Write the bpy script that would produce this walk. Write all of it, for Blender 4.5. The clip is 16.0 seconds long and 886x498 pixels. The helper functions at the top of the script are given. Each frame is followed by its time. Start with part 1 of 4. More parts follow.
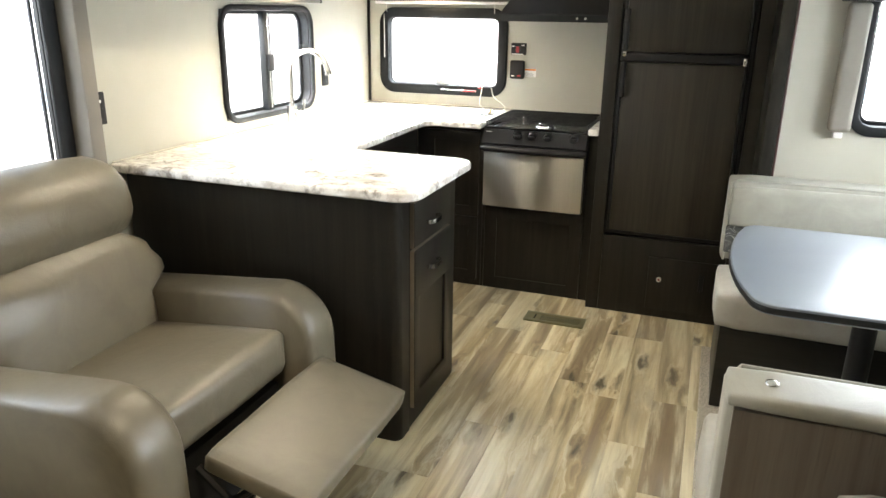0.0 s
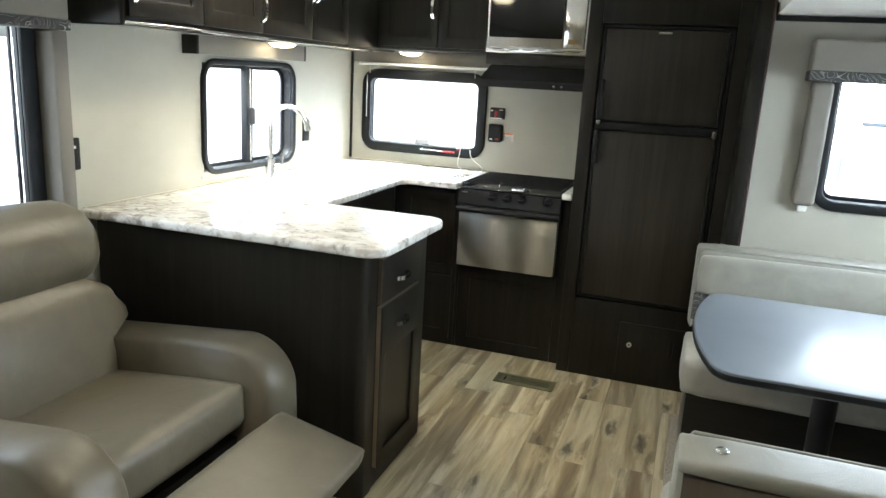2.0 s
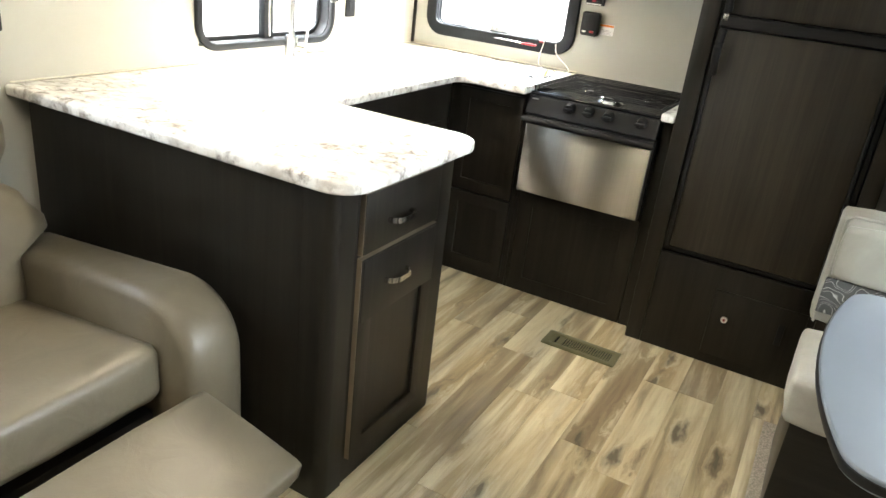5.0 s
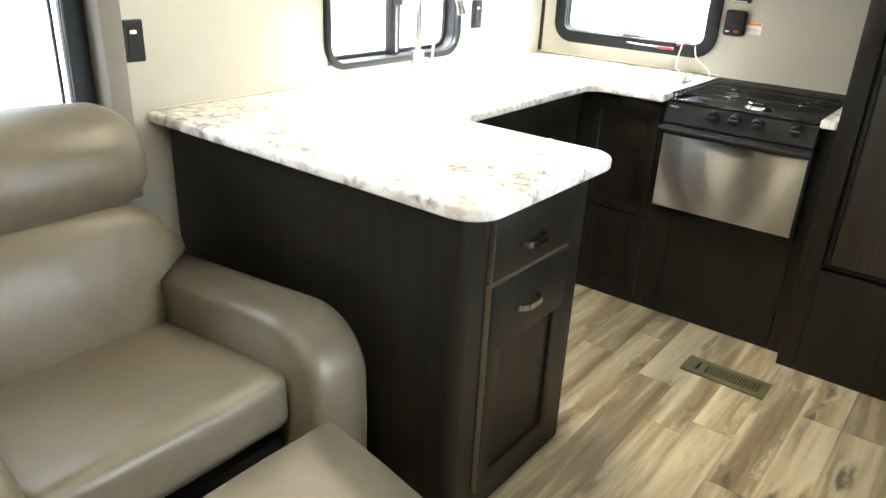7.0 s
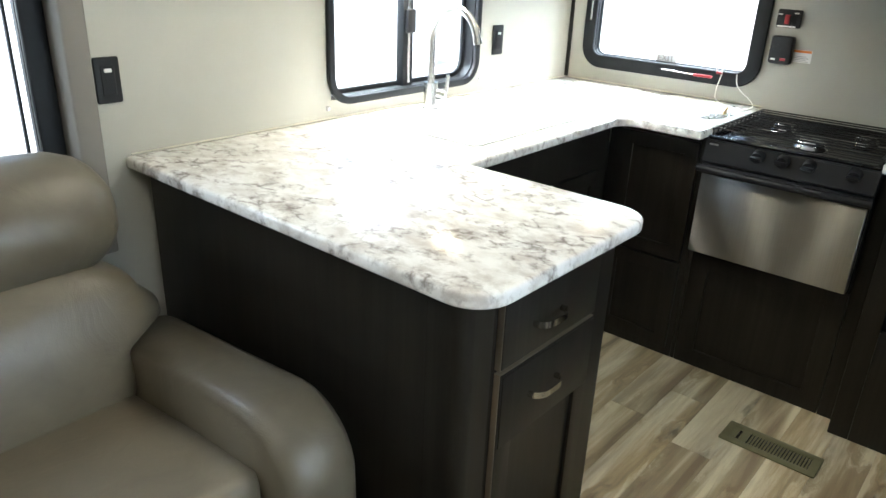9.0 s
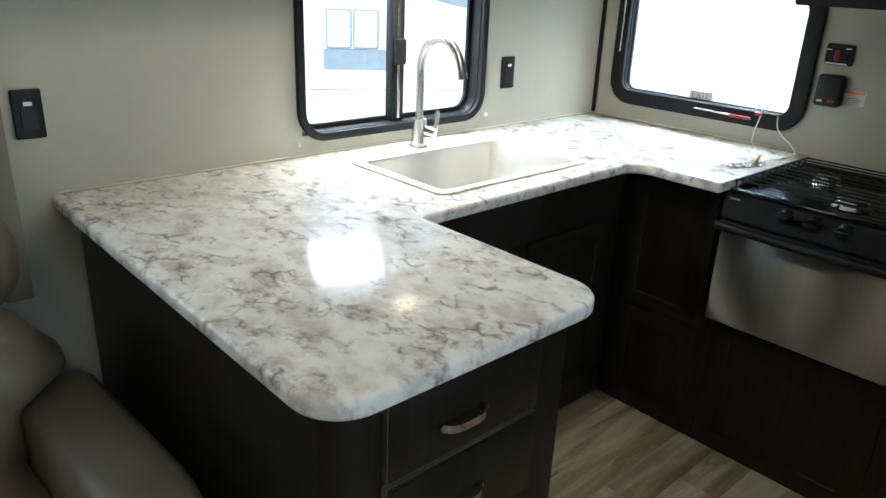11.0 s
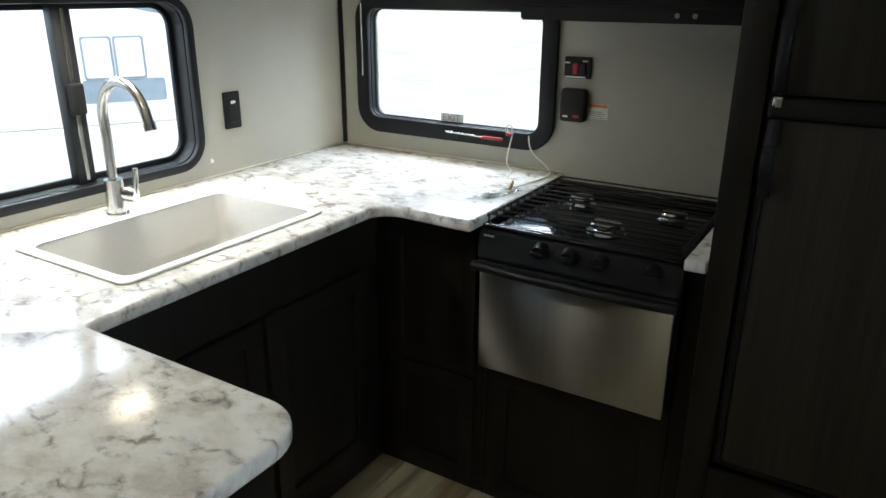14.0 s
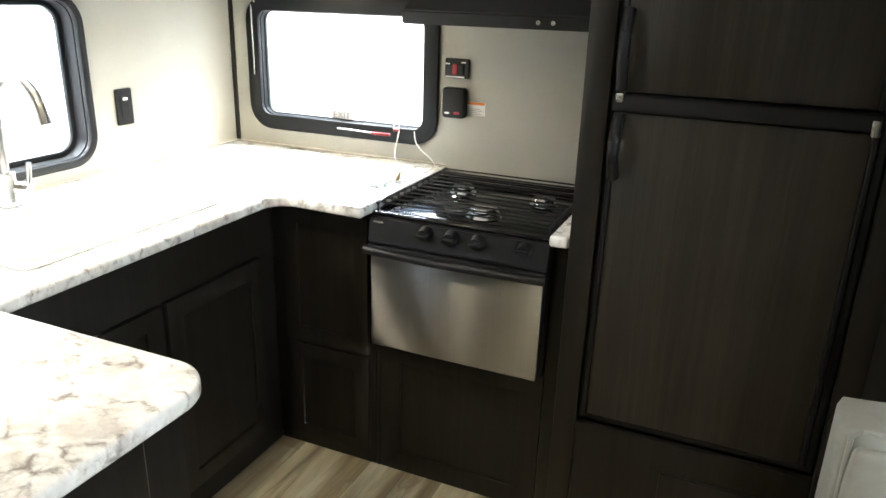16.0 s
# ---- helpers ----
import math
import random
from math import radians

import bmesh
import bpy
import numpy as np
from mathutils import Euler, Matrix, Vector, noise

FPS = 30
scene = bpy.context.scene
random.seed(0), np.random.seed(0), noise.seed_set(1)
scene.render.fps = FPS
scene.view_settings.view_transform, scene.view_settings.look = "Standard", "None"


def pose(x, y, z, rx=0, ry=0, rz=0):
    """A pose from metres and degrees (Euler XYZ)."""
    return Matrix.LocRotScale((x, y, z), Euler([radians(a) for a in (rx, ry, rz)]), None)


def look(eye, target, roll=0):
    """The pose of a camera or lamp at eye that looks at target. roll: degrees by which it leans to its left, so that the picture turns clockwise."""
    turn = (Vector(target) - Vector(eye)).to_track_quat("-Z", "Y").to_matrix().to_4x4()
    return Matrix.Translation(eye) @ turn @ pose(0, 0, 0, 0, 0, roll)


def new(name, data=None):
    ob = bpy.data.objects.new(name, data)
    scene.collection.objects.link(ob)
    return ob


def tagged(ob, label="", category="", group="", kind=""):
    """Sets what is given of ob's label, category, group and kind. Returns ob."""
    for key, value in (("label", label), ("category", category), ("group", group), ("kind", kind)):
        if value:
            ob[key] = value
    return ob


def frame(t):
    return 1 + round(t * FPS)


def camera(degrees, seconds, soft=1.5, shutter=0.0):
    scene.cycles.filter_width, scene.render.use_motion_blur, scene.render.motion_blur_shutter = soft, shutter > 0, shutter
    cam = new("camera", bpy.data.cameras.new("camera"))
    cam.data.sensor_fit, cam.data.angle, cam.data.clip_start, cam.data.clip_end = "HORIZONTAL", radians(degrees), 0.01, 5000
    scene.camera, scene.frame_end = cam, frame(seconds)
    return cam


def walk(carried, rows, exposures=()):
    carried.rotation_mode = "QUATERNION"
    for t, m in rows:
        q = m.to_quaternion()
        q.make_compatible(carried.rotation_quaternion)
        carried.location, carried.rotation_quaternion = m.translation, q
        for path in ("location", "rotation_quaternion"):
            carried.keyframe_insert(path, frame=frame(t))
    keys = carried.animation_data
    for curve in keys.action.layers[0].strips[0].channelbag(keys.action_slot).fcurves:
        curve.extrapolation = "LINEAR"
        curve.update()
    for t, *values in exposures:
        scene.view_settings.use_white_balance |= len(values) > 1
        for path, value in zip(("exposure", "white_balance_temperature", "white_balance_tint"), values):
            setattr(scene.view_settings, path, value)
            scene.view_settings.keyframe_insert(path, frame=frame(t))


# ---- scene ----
cam = camera(63.2, 16.0)
PATH = [
    (0, (1.99, -4.107, 1.446), (1.342, -2.322, 0.82), 0.8),
    (0.5, (1.991, -4.127, 1.454), (1.312, -2.33, 0.898), 1.0),
    (1, (2.016, -4.121, 1.451), (1.34, -2.305, 0.957), 2.0),
    (1.5, (2.015, -4.103, 1.441), (1.371, -2.268, 0.974), 2.9),
    (2, (2.036, -4.099, 1.445), (1.414, -2.256, 0.978), 3.2),
    (2.5, (2.001, -4.007, 1.449), (1.444, -2.153, 0.945), 3.8),
    (3, (1.951, -3.891, 1.46), (1.442, -2.02, 0.969), 5.3),
    (3.5, (1.969, -3.712, 1.422), (1.461, -1.852, 0.892), 5.6),
    (4, (2.034, -3.5, 1.424), (1.461, -1.689, 0.799), 6.3),
    (4.5, (2.033, -3.378, 1.409), (1.356, -1.633, 0.704), 7.2),
    (5, (1.997, -3.304, 1.394), (1.163, -1.659, 0.62), 6.7),
    (7.5, (1.915, -3.22, 1.405), (0.774, -1.771, 0.631), 2.1),
    (8, (1.899, -3.185, 1.42), (0.741, -1.741, 0.662), 1.5),
    (8.5, (1.838, -3.065, 1.435), (0.663, -1.637, 0.674), 1.7),
    (9, (1.792, -2.982, 1.439), (0.607, -1.565, 0.672), 2.4),
    (11.5, (1.85, -2.476, 1.467), (0.472, -1.216, 0.75), 2.4),
    (12, (1.836, -2.397, 1.479), (0.517, -1.072, 0.77), 1.6),
    (12.5, (1.803, -2.295, 1.481), (0.566, -0.886, 0.786), 0.9),
    (13, (1.779, -2.21, 1.483), (0.596, -0.751, 0.796), 0.5),
    (13.5, (1.779, -2.171, 1.478), (0.693, -0.635, 0.798), 0.4),
    (14, (1.786, -2.159, 1.476), (0.796, -0.559, 0.798), 0.3),
    (14.5, (1.802, -2.151, 1.472), (0.89, -0.505, 0.795), 0.2),
    (15, (1.81, -2.159, 1.465), (0.969, -0.473, 0.793), 0.7),
    (15.5, (1.833, -2.196, 1.472), (1.039, -0.489, 0.796), 0.9),
    (16, (1.888, -2.302, 1.483), (1.147, -0.568, 0.818), 1.7),
]
EXPOSURES = [(0.0, 2.35, 6400, 7), (1.0, 2.02, 6250, 5), (1.8, 1.88, 5900, 3), (3.4, 1.92, 5740, 2), (4.2, 2.35, 6050, 3), (5.0, 2.5, 6300, 6), (7.5, 2.4, 6080, 6), (8.4, 2.05, 5820, 5),
             (9.1, 1.64, 5660, 3), (11.3, 0.50, 5640, 2), (12.5, 0.28, 5680, 2), (13.4, 0.1, 5720, 2), (14.0, 0.28, 5800, 3), (14.6, 0.85, 5900, 4), (15.2, 1.44, 6120, 5), (16.0, 1.9, 6160, 6)]
walk(cam, [(t, look(eye, target, roll)) for t, eye, target, roll in PATH], EXPOSURES)

# ---- world, sun and large lights ----
world = bpy.data.worlds.new("sky")
scene.world = world
world.use_nodes = True
wn = world.node_tree
sky = wn.nodes.new("ShaderNodeTexSky")
sky.sky_type = "NISHITA"
sky.sun_disc = False
sky.sun_elevation, sky.sun_rotation = radians(58), radians(150)
sky.air_density, sky.dust_density = 1.0, 4.0
wn.nodes["Background"].inputs[1].default_value = 0.15
wn.links.new(sky.outputs[0], wn.nodes["Background"].inputs[0])

sun = new("sun", bpy.data.lights.new("sun", "SUN"))
sun.data.energy, sun.data.angle, sun.data.color = 4.0, radians(12), (1.0, 0.96, 0.9)
sun.matrix_world = look((0, 0, 20), (-6, 10, 0))


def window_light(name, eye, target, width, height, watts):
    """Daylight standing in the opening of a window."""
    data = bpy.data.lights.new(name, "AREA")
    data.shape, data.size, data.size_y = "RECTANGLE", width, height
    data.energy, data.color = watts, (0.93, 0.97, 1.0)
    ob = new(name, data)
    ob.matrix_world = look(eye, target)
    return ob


OUT = 3.30
window_light("daylight_sink", (-0.42, -1.06, 1.74), (0.5, -1.06, 0.95), 0.95, 0.6, 24.0)
window_light("daylight_rear", (0.485, 0.42, 1.74), (0.485, -0.5, 0.95), 0.95, 0.6, 26.0)
window_light("daylight_chairs", (-0.42, -3.0, 1.50), (0.6, -3.0, 0.8), 1.4, 0.9, 7.5)
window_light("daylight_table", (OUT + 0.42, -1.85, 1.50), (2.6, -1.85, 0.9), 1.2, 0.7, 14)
window_light("daylight_dinette", (2.95, -0.42, 1.60), (2.95, -1.5, 0.95), 0.9, 0.6, 9)

# ---- materials ----


def nodes_of(name):
    m = bpy.data.materials.new(name)
    m.use_nodes = True
    t = m.node_tree
    return m, t, t.nodes["Principled BSDF"]


def add(t, kind, **inputs):
    n = t.nodes.new(kind)
    for k, v in inputs.items():
        n.inputs[k.replace("_", " ")].default_value = v
    return n


def coords(t, scale=(1, 1, 1)):
    tc = t.nodes.new("ShaderNodeTexCoord")
    mp = t.nodes.new("ShaderNodeMapping")
    mp.inputs["Scale"].default_value = scale
    t.links.new(tc.outputs["Object"], mp.inputs[0])
    return mp.outputs[0]


def ramp(t, src, stops):
    r = t.nodes.new("ShaderNodeValToRGB")
    e = r.color_ramp.elements
    while len(e) < len(stops):
        e.new(0.5)
    for el, (p, c) in zip(e, stops):
        el.position, el.color = p, (*c, 1)
    t.links.new(src, r.inputs[0])
    return r.outputs[0]


def bump(t, bsdf, src, strength, distance=0.002):
    b = t.nodes.new("ShaderNodeBump")
    b.inputs["Strength"].default_value, b.inputs["Distance"].default_value = strength, distance
    t.links.new(src, b.inputs["Height"])
    t.links.new(b.outputs[0], bsdf.inputs["Normal"])


def mixed(t, a, b, fac, mode="MIX"):
    m = t.nodes.new("ShaderNodeMix")
    m.data_type, m.blend_type = "RGBA", mode
    for i, v in ((0, fac), (6, a), (7, b)):
        if hasattr(v, "is_linked"):
            t.links.new(v, m.inputs[i])
        else:
            m.inputs[i].default_value = v if i == 0 else (*v, 1)
    return m.outputs[2]


def spread(c, k):
    return tuple(min(1, v * k) for v in c)


def plain(name, color, rough=0.5, metal=0.0, vary=0.12, scale=6.0, grain=0.0, grain_scale=300.0, coat=0.0, stretch=(1, 1, 1)):
    """A surface with large soft variation, a fine grain and a little uneven gloss."""
    m, t, b = nodes_of(name)
    c = coords(t, stretch)
    n = add(t, "ShaderNodeTexNoise", Scale=scale, Detail=6.0, Roughness=0.6)
    t.links.new(c, n.inputs[0])
    t.links.new(ramp(t, n.outputs[0], [(0.3, spread(color, 1 - vary)), (0.7, spread(color, 1 + vary))]), b.inputs["Base Color"])
    r = t.nodes.new("ShaderNodeMapRange")
    r.inputs["To Min"].default_value, r.inputs["To Max"].default_value = max(0.02, rough * (1 - 0.5 * min(0.3, vary))), min(1, rough * (1 + 0.5 * min(0.3, vary)))
    t.links.new(n.outputs[0], r.inputs[0])
    t.links.new(r.outputs[0], b.inputs["Roughness"])
    b.inputs["Metallic"].default_value = metal
    b.inputs["Coat Weight"].default_value = coat
    if grain:
        g = add(t, "ShaderNodeTexNoise", Scale=grain_scale, Detail=3.0)
        t.links.new(c, g.inputs[0])
        bump(t, b, g.outputs[0], grain, 0.001)
    return m


def cabinet_wood(name, dark, light, axis="z", rough=0.38):
    """Dark stained laminate with vertical or horizontal grain."""
    m, t, b = nodes_of(name)
    s = {"z": (34, 34, 1.3), "x": (1.3, 34, 34), "y": (34, 1.3, 34)}[axis]
    c = coords(t, s)
    n = add(t, "ShaderNodeTexNoise", Scale=1.0, Detail=7.0, Roughness=0.65, Distortion=0.4)
    t.links.new(c, n.inputs[0])
    fine = add(t, "ShaderNodeTexNoise", Scale=6.0, Detail=4.0, Roughness=0.6)
    t.links.new(c, fine.inputs[0])
    broad = add(t, "ShaderNodeTexNoise", Scale=0.22, Detail=2.0)
    t.links.new(c, broad.inputs[0])
    col = ramp(t, n.outputs[0], [(0.3, dark), (0.55, tuple((p + q) / 2 for p, q in zip(dark, light))), (0.75, light)])
    col = mixed(t, col, spread(dark, 0.6), ramp(t, fine.outputs[0], [(0.52, (0, 0, 0)), (0.7, (0.4, 0.4, 0.4))]))
    col = mixed(t, col, spread(light, 1.25), ramp(t, broad.outputs[0], [(0.5, (0, 0, 0)), (0.75, (0.35, 0.35, 0.35))]))
    t.links.new(col, b.inputs["Base Color"])
    b.inputs["Roughness"].default_value = rough
    b.inputs["Specular IOR Level"].default_value = 0.32
    bump(t, b, n.outputs[0], 0.07, 0.0006)
    return m


def marble(name):
    """Laminate worktop: warm white pebble-like patches parted by broken grey-brown veins."""
    m, t, b = nodes_of(name)
    c = coords(t, (1.0, 1.3, 1.0))
    w = add(t, "ShaderNodeTexNoise", Scale=11.0, Detail=4.0, Roughness=0.6)
    t.links.new(c, w.inputs[0])
    bend = t.nodes.new("ShaderNodeVectorMath")
    bend.operation = "MULTIPLY_ADD"
    bend.inputs[1].default_value = (0.085, 0.085, 0.085)
    t.links.new(w.outputs[1], bend.inputs[0])
    t.links.new(c, bend.inputs[2])
    warp = bend.outputs[0]

    def edges(scale):
        v = add(t, "ShaderNodeTexVoronoi", Scale=scale)
        v.feature = "DISTANCE_TO_EDGE"
        t.links.new(warp, v.inputs[0])
        return v.outputs[0]

    def cloudy(scale, src, detail=5.0, rough=0.65):
        n = add(t, "ShaderNodeTexNoise", Scale=scale, Detail=detail, Roughness=rough)
        t.links.new(src, n.inputs[0])
        return n.outputs[0]

    cloud, patch, broad = cloudy(13.0, warp), cloudy(15.0, c), cloudy(4.5, c, 3.0)
    col = ramp(t, cloud, [(0.32, (0.60, 0.565, 0.525)), (0.46, (0.75, 0.735, 0.70)), (0.58, (0.83, 0.825, 0.80)), (0.7, (0.86, 0.855, 0.835))])
    grey = mixed(t, ramp(t, broad, [(0.40, (0.40, 0.40, 0.40)), (0.58, (0.0, 0.0, 0.0))]), (0, 0, 0), ramp(t, cloud, [(0.42, (0, 0, 0)), (0.56, (1, 1, 1))]))
    col = mixed(t, col, (0.44, 0.405, 0.375), grey)
    veins = mixed(t, ramp(t, edges(19.0), [(0.0, (0.95, 0.95, 0.95)), (0.045, (0.72, 0.72, 0.72)), (0.12, (0.25, 0.25, 0.25)), (0.22, (0, 0, 0))]), (0, 0, 0),
                  ramp(t, patch, [(0.49, (1, 1, 1)), (0.62, (0.12, 0.12, 0.12))]))
    col = mixed(t, col, (0.17, 0.142, 0.128), veins)
    fine = mixed(t, ramp(t, edges(37.0), [(0.0, (0.6, 0.6, 0.6)), (0.05, (0.35, 0.35, 0.35)), (0.2, (0, 0, 0))]), (0, 0, 0), ramp(t, patch, [(0.48, (1, 1, 1)), (0.62, (0, 0, 0))]))
    fine = mixed(t, fine, (0, 0, 0), ramp(t, broad, [(0.44, (0, 0, 0)), (0.58, (1, 1, 1))]))
    col = mixed(t, col, (0.25, 0.212, 0.19), fine)
    t.links.new(col, b.inputs["Base Color"])
    b.inputs["Roughness"].default_value = 0.14
    b.inputs["Specular IOR Level"].default_value = 0.5
    bump(t, b, cloud, 0.04, 0.0005)
    return m


def plank_vinyl(name):
    """Printed oak plank: each plank has its own tone, grain and knots."""
    m, t, b = nodes_of(name)
    oi = t.nodes.new("ShaderNodeObjectInfo")
    tc = t.nodes.new("ShaderNodeTexCoord")
    shift = t.nodes.new("ShaderNodeVectorMath")
    shift.operation = "MULTIPLY_ADD"
    shift.inputs[1].default_value = (0, 0, 0)
    comb = t.nodes.new("ShaderNodeCombineXYZ")
    mul = t.nodes.new("ShaderNodeMath")
    mul.operation = "MULTIPLY"
    mul.inputs[1].default_value = 37.0
    t.links.new(oi.outputs["Random"], mul.inputs[0])
    for i in (0, 1, 2):
        t.links.new(mul.outputs[0], comb.inputs[i])
    plus = t.nodes.new("ShaderNodeVectorMath")
    plus.operation = "ADD"
    t.links.new(tc.outputs["Object"], plus.inputs[0])
    t.links.new(comb.outputs[0], plus.inputs[1])

    def scaled(s):
        mp = t.nodes.new("ShaderNodeMapping")
        mp.inputs["Scale"].default_value = s
        t.links.new(plus.outputs[0], mp.inputs[0])
        return mp.outputs[0]

    knots = add(t, "ShaderNodeTexVoronoi", Scale=1.0)
    knots.voronoi_dimensions = "2D"
    wob = add(t, "ShaderNodeTexNoise", Scale=1.0, Detail=3.0)
    t.links.new(scaled((30, 9, 30)), wob.inputs[0])
    t.links.new(mixed(t, scaled((6.2, 1.9, 6.2)), wob.outputs[1], 0.22, "LINEAR_LIGHT"), knots.inputs[0])
    near = t.nodes.new("ShaderNodeMapRange")
    near.interpolation_type = "SMOOTHSTEP"
    near.inputs["From Min"].default_value, near.inputs["From Max"].default_value = 0.0, 0.32
    near.inputs["To Min"].default_value, near.inputs["To Max"].default_value = 0.4, 0.0
    t.links.new(knots.outputs[0], near.inputs[0])
    bend = t.nodes.new("ShaderNodeVectorMath")
    bend.operation = "ADD"
    t.links.new(scaled((14, 1.0, 14)), bend.inputs[0])
    t.links.new(near.outputs[0], bend.inputs[1])
    grain = add(t, "ShaderNodeTexNoise", Scale=1.0, Detail=7.0, Roughness=0.6, Distortion=0.35)
    t.links.new(bend.outputs[0], grain.inputs[0])
    fine = add(t, "ShaderNodeTexNoise", Scale=1.0, Detail=5.0, Roughness=0.6)
    t.links.new(scaled((140, 6, 140)), fine.inputs[0])
    smoke = add(t, "ShaderNodeTexNoise", Scale=1.0, Detail=4.0)
    t.links.new(scaled((9, 1.8, 9)), smoke.inputs[0])
    tone = ramp(t, oi.outputs["Random"], [(0.0, (0.37, 0.29, 0.16)), (0.17, (0.55, 0.475, 0.305)), (0.3, (0.22, 0.165, 0.095)), (0.45, (0.60, 0.525, 0.34)), (0.62, (0.43, 0.34, 0.19)), (0.74, (0.62, 0.55, 0.38)), (0.86, (0.25, 0.19, 0.115)), (1.0, (0.52, 0.46, 0.32))])
    col = mixed(t, tone, (0.72, 0.67, 0.50), ramp(t, grain.outputs[0], [(0.48, (0, 0, 0)), (0.62, (0.85, 0.85, 0.85))]))
    col = mixed(t, col, (0.20, 0.155, 0.10), ramp(t, grain.outputs[0], [(0.34, (0.85, 0.85, 0.85)), (0.47, (0, 0, 0))]))
    col = mixed(t, col, (0.25, 0.225, 0.19), ramp(t, smoke.outputs[0], [(0.56, (0, 0, 0)), (0.74, (0.6, 0.6, 0.6))]))
    some = t.nodes.new("ShaderNodeSeparateColor")
    t.links.new(knots.outputs[1], some.inputs[0])
    spots = mixed(t, (0, 0, 0), ramp(t, knots.outputs[0], [(0.04, (0.85, 0.85, 0.85)), (0.09, (0.5, 0.5, 0.5)), (0.16, (0.14, 0.14, 0.14)), (0.34, (0, 0, 0))]), ramp(t, some.outputs[0], [(0.5, (0, 0, 0)), (0.75, (1, 1, 1))]))
    col = mixed(t, col, (0.06, 0.048, 0.038), spots)
    col = mixed(t, col, (0.24, 0.19, 0.125), ramp(t, fine.outputs[0], [(0.5, (0, 0, 0)), (0.75, (0.22, 0.22, 0.22))]))
    t.links.new(col, b.inputs["Base Color"])
    b.inputs["Roughness"].default_value = 0.42
    bump(t, b, fine.outputs[0], 0.1, 0.0005)
    return m


def leather(name, color, rough=0.36):
    m, t, b = nodes_of(name)
    c = coords(t)
    cells = add(t, "ShaderNodeTexVoronoi", Scale=420.0)
    t.links.new(c, cells.inputs[0])
    fold = add(t, "ShaderNodeTexNoise", Scale=9.0, Detail=5.0, Roughness=0.6, Distortion=0.8)
    t.links.new(c, fold.inputs[0])
    t.links.new(ramp(t, fold.outputs[0], [(0.3, spread(color, 0.88)), (0.7, spread(color, 1.1))]), b.inputs["Base Color"])
    r = t.nodes.new("ShaderNodeMapRange")
    r.inputs["To Min"].default_value, r.inputs["To Max"].default_value = rough - 0.06, rough + 0.1
    t.links.new(fold.outputs[0], r.inputs[0])
    t.links.new(r.outputs[0], b.inputs["Roughness"])
    h = t.nodes.new("ShaderNodeMath")
    h.operation = "MULTIPLY_ADD"
    h.inputs[1].default_value = 0.06
    t.links.new(cells.outputs[0], h.inputs[0])
    t.links.new(fold.outputs[0], h.inputs[2])
    bump(t, b, h.outputs[0], 0.35, 0.006)
    return m


def swirl_fabric(name, base, line):
    """Grey fabric with pale curling lines."""
    m, t, b = nodes_of(name)
    c = coords(t)
    w = add(t, "ShaderNodeTexNoise", Scale=11.0, Detail=1.0)
    t.links.new(c, w.inputs[0])
    warp = mixed(t, c, w.outputs[1], 0.35)
    wave = add(t, "ShaderNodeTexWave", Scale=9.0, Distortion=6.0, Detail=1.0)
    wave.wave_type = "RINGS"
    t.links.new(warp, wave.inputs[0])
    t.links.new(mixed(t, base, line, ramp(t, wave.outputs[0], [(0.62, (0, 0, 0)), (0.72, (0.9, 0.9, 0.9)), (0.86, (0, 0, 0))])), b.inputs["Base Color"])
    b.inputs["Roughness"].default_value = 0.8
    return m


def glow(name, color, strength):
    m, t, b = nodes_of(name)
    b.inputs["Base Color"].default_value = (*color, 1)
    b.inputs["Emission Color"].default_value = (*color, 1)
    b.inputs["Emission Strength"].default_value = strength
    return m


def clear_glass(name, tint=(1, 1, 1), rough=0.0):
    m, t, b = nodes_of(name)
    b.inputs["Base Color"].default_value = (*tint, 1)
    b.inputs["Transmission Weight"].default_value = 1.0
    b.inputs["Roughness"].default_value = rough
    b.inputs["IOR"].default_value = 1.45
    return m


def brushed(name, color, rough, axis=(2, 2, 260)):
    m, t, b = nodes_of(name)
    n = add(t, "ShaderNodeTexNoise", Scale=1.0, Detail=4.0)
    t.links.new(coords(t, axis), n.inputs[0])
    t.links.new(ramp(t, n.outputs[0], [(0.3, spread(color, 0.96)), (0.7, spread(color, 1.03))]), b.inputs["Base Color"])
    b.inputs["Metallic"].default_value, b.inputs["Roughness"].default_value = 1.0, rough
    tan = t.nodes.new("ShaderNodeTangent")
    tan.direction_type, tan.axis = "RADIAL", "Z"
    t.links.new(tan.outputs[0], b.inputs["Tangent"])
    b.inputs["Anisotropic"].default_value, b.inputs["Anisotropic Rotation"].default_value = 1.0, 0.25
    return m


DARK, LIGHT = (0.0070, 0.0061, 0.0048), (0.021, 0.018, 0.0138)
WOOD = cabinet_wood("espresso_laminate", DARK, LIGHT)
# The espresso laminate with both tones raised, for the refrigerator doors.
FRIDGEWOOD = cabinet_wood("fridge_panel_laminate", spread(DARK, 2.3), spread(LIGHT, 2.4))
WOOD_X = cabinet_wood("espresso_laminate_level", DARK, LIGHT, "x")
GREYBOARD = cabinet_wood("grey_brown_board", (0.085, 0.068, 0.055), (0.15, 0.125, 0.10), "z", 0.3)
WOOD_TRIM = plain("slide_trim_brown", (0.06, 0.026, 0.024), 0.4)
EDGE = plain("brown_edge_band", (0.16, 0.13, 0.095), 0.45)
TOP = marble("marbled_laminate")
WALL = plain("beige_wallboard", (0.425, 0.413, 0.352), 0.5, vary=0.05, scale=2.5, grain=0.12, grain_scale=180)
